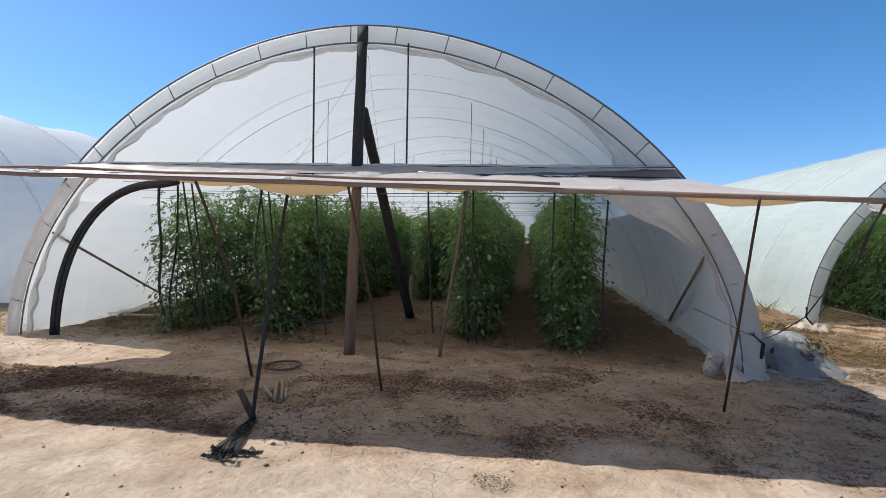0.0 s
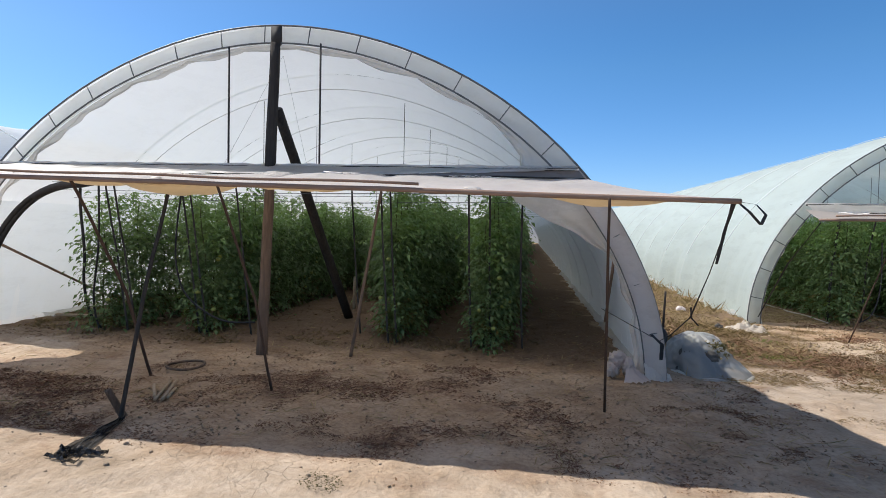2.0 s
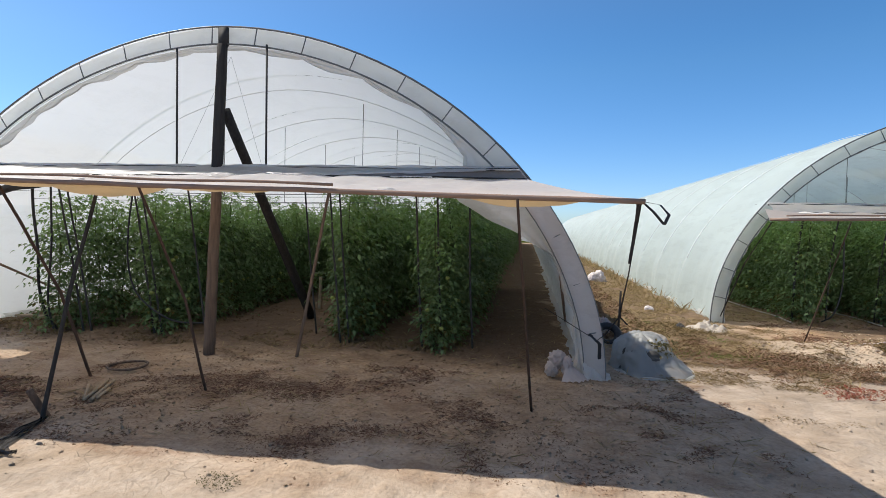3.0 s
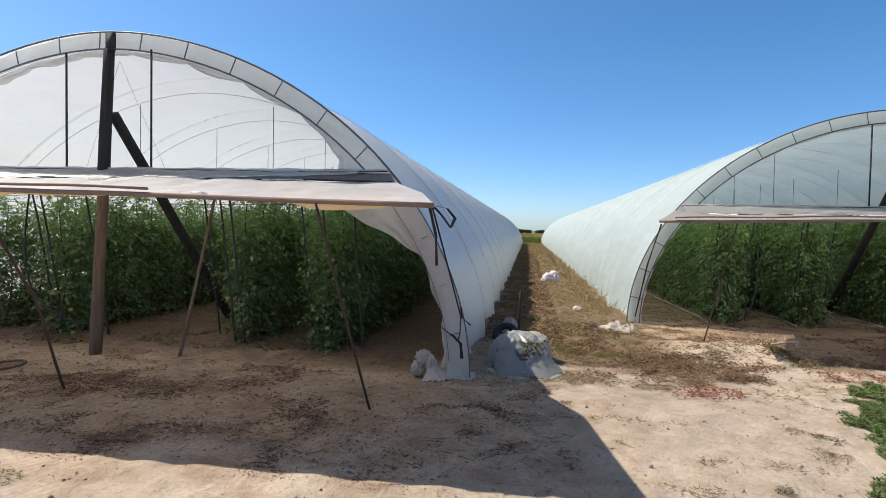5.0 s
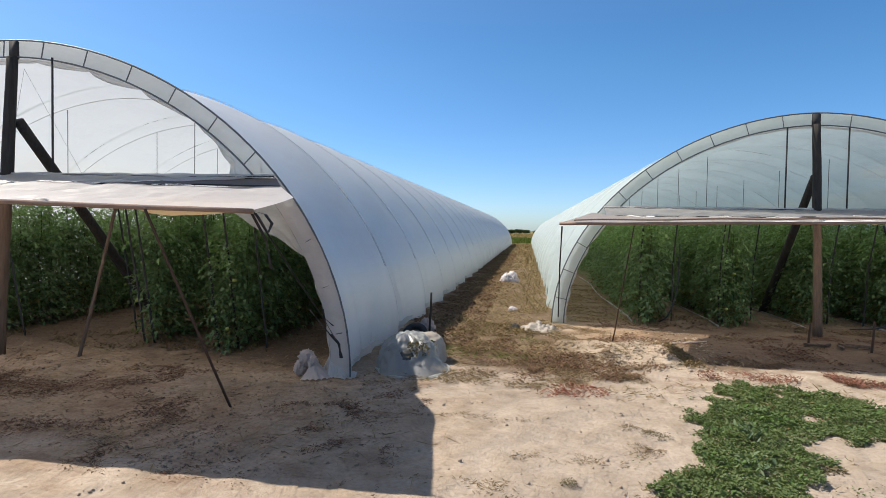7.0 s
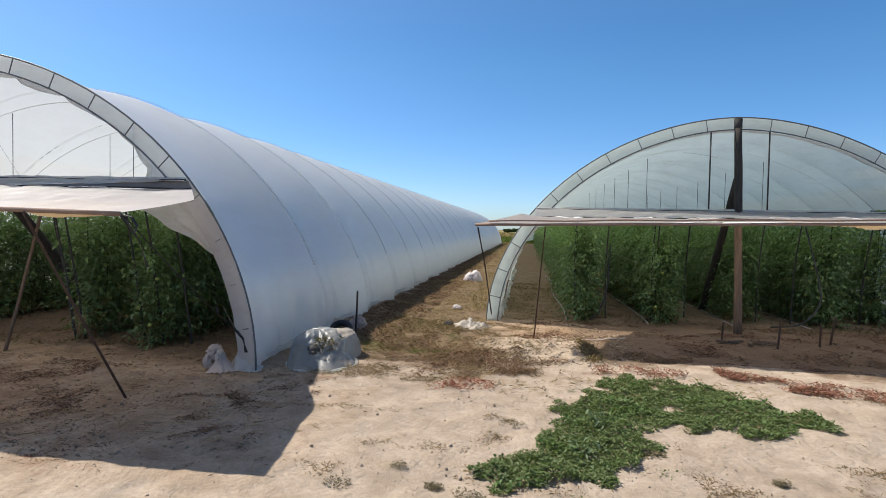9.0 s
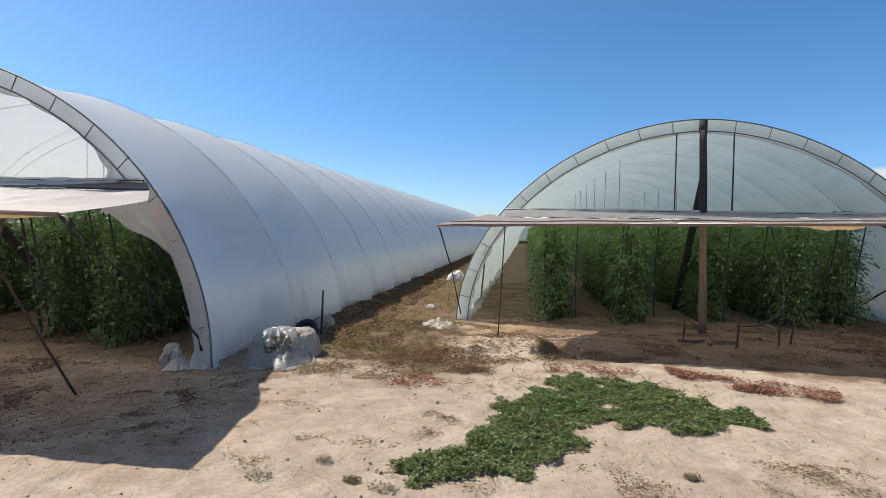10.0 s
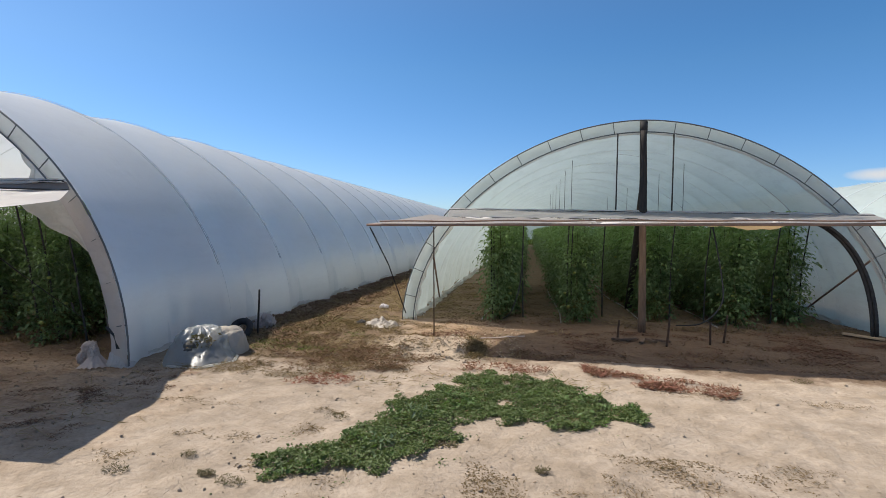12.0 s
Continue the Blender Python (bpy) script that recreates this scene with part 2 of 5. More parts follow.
    b = n.add("ShaderNodeBsdfPrincipled", Roughness=0.95)
    b.inputs["Specular IOR Level"].default_value = 0.15
    n.feed(b.inputs["Base Color"], col)
    broken = n.ramp(n.noise(vec, 1.6, 4.0), (0.40, 0.12), (0.62, 1.0))
    cracks = n.add("ShaderNodeTexVoronoi", feature="DISTANCE_TO_EDGE", Vector=n.mix(0.10, vec, n.add("ShaderNodeTexNoise", Vector=vec, Scale=4.0, Detail=5.0).outputs["Color"]), Scale=7.0)
    split_soil = n.math("MULTIPLY", n.ramp(cracks.outputs["Distance"], (0.0, 1.0), (0.03, 0.0)), n.ramp(n.noise(vec, 0.9, 5.0), (0.55, 0.0), (0.66, 1.0)))
    col = n.mix(n.math("MULTIPLY", split_soil, 0.12), col, (0.20, 0.15, 0.11))
    n.feed(b.inputs["Base Color"], col)
    h = n.math("ADD", n.math("MULTIPLY", split_soil, -0.05), n.math("MULTIPLY", mid, 0.55))
    h = n.math("ADD", h, n.math("ADD", n.math("MULTIPLY", n.math("MULTIPLY", fine, broken), 0.13), n.math("MULTIPLY", grit, 0.05)))
    n.feed(b.inputs["Normal"], n.bump(h, 1.0, 0.10))
    return n.finish(b.outputs[0])


SOIL = soil_material()
TAPE = film_material("film_overlap", (0.88, 0.90, 0.91), 0.55, (0.6, 0.57, 0.52), 0.03, 0.62, 0.3)
# grey for added tubes that draw the film's shading along each hoop
SEAM_SHADE = film_material("seam_shade_grey", (0.62, 0.65, 0.68), 0.58, (0.4, 0.38, 0.35), 0.02)
FILM = film_material("milky_film", (0.91, 0.922, 0.93), 0.40, (0.66, 0.62, 0.56), 0.16, 0.07, 0.3, 0.28)
# blue-grey tint puts the dim, sun-averted look of the left neighbour into its film
FILM_DIM = film_material("dim_side_film", (0.82, 0.875, 0.91), 0.38, (0.55, 0.52, 0.48), 0.03, 0.05, 0.5)
FILM_B = film_material("milky_film_green", (0.60, 0.685, 0.67), 0.40, (0.48, 0.46, 0.40), 0.03, 0.09, 0.9)
# one inner film in two tints: sunward wall brighter, far wall greyed as shade
FILM_IN_LIT = film_material("inner_film_lit", (0.92, 0.945, 0.965), 0.74, (0.5, 0.47, 0.42), 0.03, 0.12, 0.4)
FILM_IN_SHADE = film_material("inner_film_shade", (0.77, 0.79, 0.80), 0.30, (0.5, 0.47, 0.42), 0.03, 0.0, 0.4)
BAND = film_material("old_film", (0.96, 0.95, 0.935), 0.84, (0.50, 0.41, 0.32), 0.02, 0.28, 0.6)
LEGFILM = film_material("dirty_film", (0.64, 0.58, 0.545), 0.46, (0.40, 0.31, 0.24), 0.02, 0.16)
GATHER = film_material("gathered_film", (0.75, 0.72, 0.69), 0.46, (0.45, 0.36, 0.27), 0.02, 0.18)
CRUSH = film_material("crumpled_film", (0.96, 0.94, 0.92), 0.76, (0.45, 0.36, 0.27), 0.05)
AWN = film_material("awning_sheet", (0.94, 0.90, 0.885), 0.62, (0.46, 0.35, 0.26), 0.02, 0.0, 0.7)
PALE = film_material("pale_awning_sheet", (0.95, 0.915, 0.89), 0.80, (0.50, 0.38, 0.28), 0.02, 0.0, 0.6)
TAN = film_material("yellowed_film", (0.66, 0.50, 0.29), 0.55, (0.42, 0.28, 0.14), 0.02)
WIREDARK = solid("dull_wire", (0.10, 0.10, 0.10), (0.2, 0.2, 0.2), 20, rough=0.6, bump=0.0)
TARP = film_material("tarpaulin", (0.53, 0.535, 0.53), 0.36, (0.40, 0.36, 0.32), 0.12, 0.48)
RUBBISH = solid("dark_rubbish", (0.03, 0.03, 0.03), (0.12, 0.11, 0.10), 9, rough=0.8, bump=0.6)
HOOPPIPE = solid("bright_pipe", (0.66, 0.67, 0.68), (0.78, 0.79, 0.80), 9, rough=0.5, metal=0.0, bump=0.1)
SHADEFILM = film_material("wedge_shade", (0.27, 0.235, 0.22), 0.14, (0.15, 0.12, 0.10), 0.02)
SHRED = film_material("black_film", (0.022, 0.022, 0.024), 0.10, (0.08, 0.065, 0.05), 0.02, 0.15)
BAGP = film_material("knotted_bag", (0.66, 0.56, 0.52), 0.42, (0.50, 0.40, 0.32), 0.03, 0.15)
WHITEBAG = film_material("clean_white_bag", (0.90, 0.84, 0.83), 0.45, (0.6, 0.5, 0.42), 0.05, 0.0, 0.5)
BAGW = film_material("white_bag", (0.47, 0.41, 0.34), 0.2, (0.50, 0.42, 0.34), 0.05)
ARCHPIPE = solid("grey_pipe", (0.10, 0.105, 0.11), (0.19, 0.195, 0.20), 9, rough=0.5, metal=0.3, bump=0.1)
DARKPIPE = solid("dark_pipe", (0.03, 0.03, 0.03), (0.07, 0.066, 0.062), 10, rough=0.8, bump=0.15)
RUBBER = solid("black_hose", (0.015, 0.015, 0.017), (0.04, 0.04, 0.043), 14, rough=0.55, bump=0.2)
TIMBER = solid("weathered_timber", (0.085, 0.056, 0.04), (0.20, 0.135, 0.095), 6, (6, 6, 0.6), 0.8, bump=0.6, dist=0.01)
DARKWOOD = solid("dark_timber", (0.028, 0.025, 0.023), (0.07, 0.06, 0.052), 6, (6, 6, 0.6), 0.9, bump=0.6, dist=0.01)
STICK = solid("brown_stick", (0.05, 0.031, 0.022), (0.11, 0.066, 0.046), 8, (5, 5, 0.7), 0.8, bump=0.5, dist=0.006)
POLE = solid("barked_pole", (0.22, 0.14, 0.10), (0.36, 0.25, 0.19), 8, (0.7, 5, 5), 0.8, bump=0.5, dist=0.006)
PALEWOOD = solid("pale_board", (0.27, 0.20, 0.13), (0.42, 0.32, 0.22), 5, (1, 8, 8), 0.8, bump=0.5)
WIRE = solid("wire", (0.25, 0.25, 0.25), (0.4, 0.4, 0.4), 20, rough=0.5, metal=0.5, bump=0.0)
LEAF = leaf_material("tomato_leaf", (0.105, 0.175, 0.072), (0.28, 0.405, 0.185), 0.42, 0.42, 0.36)
LEAF_SUNLIT = leaf_material("tomato_leaf_sunlit", (0.17, 0.30, 0.085), (0.44, 0.62, 0.26), 0.48, 0.38, 0.40)
LEAF_DRY = leaf_material("tomato_leaf_dry", (0.14, 0.11, 0.04), (0.09, 0.11, 0.035), 0.25)
STEM = solid("tomato_stem", (0.06, 0.085, 0.03), (0.11, 0.12, 0.05), 20, bump=0.1)
FRUIT = solid("unripe_tomato", (0.24, 0.30, 0.07), (0.36, 0.38, 0.12), 9, rough=0.3, bump=0.0)
WEED = leaf_material("purslane_leaf", (0.105, 0.150, 0.050), (0.175, 0.222, 0.080), 0.25, 0.5, 0.25)
WEED_YOUNG = leaf_material("purslane_shoot", (0.095, 0.165, 0.045), (0.15, 0.24, 0.075), 0.30, 0.5, 0.25)
PALEWEED = leaf_material("pale_weed", (0.14, 0.20, 0.10), (0.24, 0.30, 0.18), 0.25, 0.6, 0.2)
BROWNWEED = leaf_material("brown_weed", (0.21, 0.105, 0.072), (0.29, 0.20, 0.13), 0.15, 0.9)
REDWEED = leaf_material("red_weed", (0.34, 0.07, 0.06), (0.25, 0.12, 0.08), 0.2, 0.8)
TWIG = leaf_material("dead_creeper", (0.14, 0.07, 0.048), (0.29, 0.17, 0.115), 0.05, 0.9)
LITTER = leaf_material("dead_leaves", (0.19, 0.11, 0.072), (0.35, 0.23, 0.15), 0.08, 0.9)
STRAW = leaf_material("dry_straw", (0.30, 0.21, 0.11), (0.46, 0.36, 0.20), 0.1, 0.9)
CRUMB = leaf_material("soil_chaff", (0.36, 0.28, 0.20), (0.55, 0.45, 0.34), 0.05, 0.95)
OLIVE = leaf_material("olive_weed", (0.14, 0.11, 0.062), (0.215, 0.175, 0.11), 0.15, 0.9)
RUSTWEED = leaf_material("rust_weed", (0.29, 0.105, 0.08), (0.33, 0.185, 0.13), 0.15, 0.9)
TUFT = leaf_material("dry_weed", (0.17, 0.11, 0.06), (0.33, 0.23, 0.135), 0.15, 0.9)
GRASS = leaf_material("field_grass", (0.09, 0.14, 0.03), (0.17, 0.20, 0.05), 0.2, 0.9)
CROP = leaf_material("ripe_crop", (0.34, 0.24, 0.10), (0.44, 0.33, 0.16), 0.2, 0.9)
TREE = leaf_material("tree_leaf", (0.03, 0.05, 0.02), (0.06, 0.08, 0.03), 0.2, 0.7)


# ---- mesh helpers ----
class Geo:
    def __init__(self):
        self.v, self.f = [], []

    def tube(self, pts, r, seg=8, caps=True):
        """A round pipe along pts; r is a radius or one radius a point."""
        pts = [Vector(p) for p in pts]
        rs = r if isinstance(r, (list, tuple)) else [r] * len(pts)
        start = len(self.v)
        side = None
        for i, p in enumerate(pts):
            d = (pts[min(i + 1, len(pts) - 1)] - pts[max(i - 1, 0)]).normalized()
            if side is None:
                side = d.orthogonal().normalized()
            side = (side - d * side.dot(d)).normalized()
            up = d.cross(side)
            for k in range(seg):
                a = 2 * math.pi * k / seg
                self.v.append(p + (side * math.cos(a) + up * math.sin(a)) * rs[i])
        for i in range(len(pts) - 1):
            for k in range(seg):
                a, b = start + i * seg + k, start + i * seg + (k + 1) % seg
                self.f.append((a, b, b + seg, a + seg))
        if caps:
            self.f.append(tuple(start + k for k in reversed(range(seg))))
            self.f.append(tuple(start + (len(pts) - 1) * seg + k for k in range(seg)))
        return self

    def box(self, m, sx, sy, sz, bevel=0.0):
        bm = bmesh.new()
        bmesh.ops.create_cube(bm, size=1.0)
        bmesh.ops.scale(bm, vec=(sx, sy, sz), verts=bm.verts)
        if bevel:
            bmesh.ops.bevel(bm, geom=bm.edges[:], offset=bevel, segments=2, affect="EDGES")
        start = len(self.v)
        bm.verts.ensure_lookup_table()
        self.v += [m @ v.co for v in bm.verts]
        self.f += [tuple(start + v.index for v in f.verts) for f in bm.faces]
        bm.free()
        return self

    def sheet(self, fn, nu, nv):
        """A surface fn(u, v) for u and v from 0 to 1."""
        start = len(self.v)
        for i in range(nu + 1):
            for j in range(nv + 1):
                self.v.append(Vector(fn(i / nu, j / nv)))
        for i in range(nu):
            for j in range(nv):
                a = start + i * (nv + 1) + j
                self.f.append((a, a + nv + 1, a + nv + 2, a + 1))
        return self

    def ball(self, c, r, sub=2, squash=(1, 1, 1), rough=0.0, freq=3.0):
        bm = bmesh.new()
        bmesh.ops.create_icosphere(bm, subdivisions=sub, radius=1.0)
        start = len(self.v)
        bm.verts.ensure_lookup_table()
        for v in bm.verts:
            k = 1 + rough * noise.noise(v.co * freq + Vector(c) * 3.1)
            self.v.append(Vector(c) + Vector((v.co.x * squash[0], v.co.y * squash[1], v.co.z * squash[2])) * r * k)
        self.f += [tuple(start + v.index for v in f.verts) for f in bm.faces]
        bm.free()
        return self

    def mesh(self, name, mat, smooth=True):
        me = bpy.data.meshes.new(name)
        me.from_pydata([tuple(v) for v in self.v], [], self.f)
        me.materials.append(mat)
        if smooth:
            me.polygons.foreach_set("use_smooth", [True] * len(me.polygons))
        return me


def part(name, geo, material, parent, label="", smooth=True):
    ob = new(name, geo.mesh(name, material, smooth) if isinstance(geo, Geo) else geo)
    ob.parent = parent
    if parent.parent is None:
        ob.matrix_parent_inverse = Matrix.Translation(-parent.location)
    if label:
        ob["label"] = label
    return ob


def thing(name, label, category, base=(0, 0, 0), group="", kind=""):
    ob = new(name)
    ob.location = base
    ob.empty_display_size = 0.2
    return tagged(ob, label, category, group, kind)


def solo(name, geo, material, label, category, group="", kind="", smooth=True):
    return tagged(new(name, geo.mesh(name, material, smooth) if isinstance(geo, Geo) else geo), label, category, group, kind)


def tri_mesh(name, verts, tris, mat, smooth=False):
    """Fast mesh from arrays of corners and triangles."""
    me = bpy.data.meshes.new(name)
    me.vertices.add(len(verts))
    me.vertices.foreach_set("co", np.asarray(verts, dtype=np.float32).ravel())
    n = len(tris)
    me.loops.add(n * 3)
    me.loops.foreach_set("vertex_index", np.asarray(tris, dtype=np.int32).ravel())
    me.polygons.add(n)
    me.polygons.foreach_set("loop_start", np.arange(0, n * 3, 3, dtype=np.int32))
    me.polygons.foreach_set("loop_total", np.full(n, 3, dtype=np.int32))
    if smooth:
        me.polygons.foreach_set("use_smooth", np.ones(n, dtype=bool))
    me.update(calc_edges=True)
    me.validate()
    me.materials.append(mat)
    return me


def leaflets(base, way, normal, length, width, fold=0.25, droop=0.25):
    """Folded, drooping leaf blades: four corners and a bent tip for each, as arrays."""
    way = way / np.linalg.norm(way, axis=1, keepdims=True)
    side = np.cross(way, normal)
    side /= np.linalg.norm(side, axis=1, keepdims=True) + 1e-9
    up = np.cross(side, way)
    L, W = length[:, None], width[:, None]
    mid = base + way * L * 0.45
    a = mid + side * W * 0.5 + up * W * fold
    b = mid - side * W * 0.5 + up * W * fold
    tip = base + way * L - np.array([[0, 0, 1.0]]) * L * droop
    v = np.stack([base, a, mid, b, tip], 1).reshape(-1, 3)
    k = np.arange(len(base))[:, None] * 5
    t = np.concatenate([k + [0, 1, 2], k + [1, 4, 2], k + [0, 2, 3], k + [2, 4, 3]], 1).reshape(-1, 3)
    return v, t


def unit(rng, n):
    v = rng.normal(size=(n, 3))
    return v / np.linalg.norm(v, axis=1, keepdims=True)


def tomato_leaves(rng, cx, cy, z, reach, per=7, size=0.085):
    """Compound leaves that start at (cx, cy, z) of stems: arching stalks with paired leaflets."""
    n = len(z)
    az = rng.uniform(0, 2 * math.pi, n)
    out = np.stack([np.cos(az), np.sin(az), rng.uniform(-0.1, 0.5, n)], 1)
    R = reach * rng.uniform(0.6, 1.15, n)
    start = np.stack([cx, cy, z], 1)
    bs, ws, ns, ls = [], [], [], []
    for k in range(per):
        s = (0.28 + 0.72 * (k // 2 * 2 + 1) / per) if k < per - 1 else 1.0
        p = start + out * (R * s)[:, None]
        p[:, 2] -= R * s * s * rng.uniform(0.35, 0.95, n)
        sgn = 1 if k % 2 else -1
        lat = np.stack([-np.sin(az) * sgn, np.cos(az) * sgn, rng.uniform(-0.6, 0.1, n)], 1)
        w = out * 0.6 + lat if k < per - 1 else out + np.array([0, 0, -0.7])
        bs.append(p)
        ws.append(w + rng.normal(size=(n, 3)) * 0.25)
        ns.append(np.array([[0, 0, 1.0]]) + rng.normal(size=(n, 3)) * 0.35)
        ls.append(size * rng.uniform(0.65, 1.25, n))
    L = np.concatenate(ls)
    return leaflets(np.concatenate(bs), np.concatenate(ws), np.concatenate(ns), L, L * rng.uniform(0.44, 0.64, len(L)))


# ---- ground ----
def ground_height(x, y):
    """Unevenness of the trodden ground, with hollows and lumps, flat far off."""
    z = 0.030 * noise.noise(Vector((x * 0.45, y * 0.45, 0))) + 0.016 * noise.noise(Vector((x * 1.7, y * 1.7, 4)))
    z += 0.021 * noise.noise(Vector((x * 4.5, y * 4.5, 9))) + 0.016 * abs(noise.noise(Vector((x * 2.2, y * 2.2, 2)))) + 0.009 * noise.noise(Vector((x * 9, y * 9, 5)))
    # a broken bank of pale soil before the second tunnel, with a shallow furrow beside it
    if 2.0 < x < 13 and 0.8 < y < 3.6:
        edge = 4.28 + 0.12 * noise.noise(Vector((y * 3, 1, 1)))
        ends = min(1.0, max(0.0, (y - 1.15) / 0.5)) * min(1.0, max(0.0, (3.0 - y) / 0.35))
        bank = min(1.0, max(0.0, (x - 2.5) / 0.7)) * min(1.0, max(0.0, (edge - x) / 0.10)) * ends
        z += bank * (0.050 + 0.06 * noise.noise(Vector((x * 2.6, y * 2.6, 3))) + 0.05 * noise.noise(Vector((x * 5, y * 5, 3))) - 0.05 * abs(noise.noise(Vector((x * 4, y * 4, 7)))))
        furrow = min(1.0, max(0.0, (x - edge) / 0.12)) * min(1.0, max(0.0, (y - 1.55 - 0.05 * (x - 4) + 0.15 * noise.noise(Vector((x * 2, 4, 1)))) / 0.12)) * min(1.0, max(0.0, (2.9 - y) / 0.5))
        z -= 0.055 * furrow
    # the trodden yard lies a little lower than the beds of the first tunnel
    step_y, step_x = min(1.0, max(0.0, (-0.2 - y) / 1.2)), min(1.0, max(0.0, (x + 0.5) / 1.2))
    lower = -0.045 * max(step_y, step_x)
    near = min(1.0, max(0.0, 1 - max(abs(x - 2) - 14, abs(y - 2) - 14, 0) / 6))
    return z * near + lower


def ground():
    def steps(lo, hi, d):
        return list(np.arange(lo, hi, d))
    xs = [-2500, -900, -300, -120, -60, -35, -22] + steps(-13, 15, 0.085) + [20, 30, 60, 130, 300, 900, 2500]
    ys = [-600, -200, -60, -25, -14, -10] + steps(-6.5, 7, 0.075) + steps(7, 30, 0.4) + [32, 40, 55, 70, 90, 130, 250, 700, 2800]
    X, Y = np.meshgrid(xs, ys, indexing="ij")
    verts = np.zeros((X.size, 3))
    verts[:, 0], verts[:, 1] = X.ravel(), Y.ravel()
    for i in range(len(verts)):
        x, y = verts[i, 0], verts[i, 1]
        verts[i, 2] = ground_height(x, y) if abs(x - 2) < 20 and abs(y - 2) < 30 else -0.045
    nx, ny = len(xs), len(ys)
    a = (np.arange(nx - 1)[:, None] * ny + np.arange(ny - 1)[None, :]).ravel()
    tris = np.concatenate([np.stack([a, a + ny, a + ny + 1], 1), np.stack([a, a + ny + 1, a + 1], 1)])
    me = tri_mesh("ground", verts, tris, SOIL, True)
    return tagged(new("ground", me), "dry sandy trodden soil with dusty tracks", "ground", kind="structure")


ground()


# ---- tunnels ----
POWER = 1.87


def profile(W, H, a):
    """A point of the hoop's outline for the angle a from 0 (right foot) to pi (left foot)."""
    c, s = math.cos(a), math.sin(a)
    return math.copysign(abs(c) ** (2 / POWER), c) * W, abs(s) ** (2 / POWER) * H


def outline(W, H, n, inset=0.0, lo=0.0, hi=math.pi):
    """n + 1 points of the hoop, moved inwards by inset."""
    pts = []
    for i in range(n + 1):
        a = lo + (hi - lo) * i / n
        x, z = profile(W, H, a)
        x1, z1 = profile(W, H, min(a + 0.01, math.pi))
        x0, z0 = profile(W, H, max(a - 0.01, 0))
        t = Vector((x1 - x0, z1 - z0)).normalized()
        pts.append((x - t.y * inset, z + t.x * inset))
    return pts


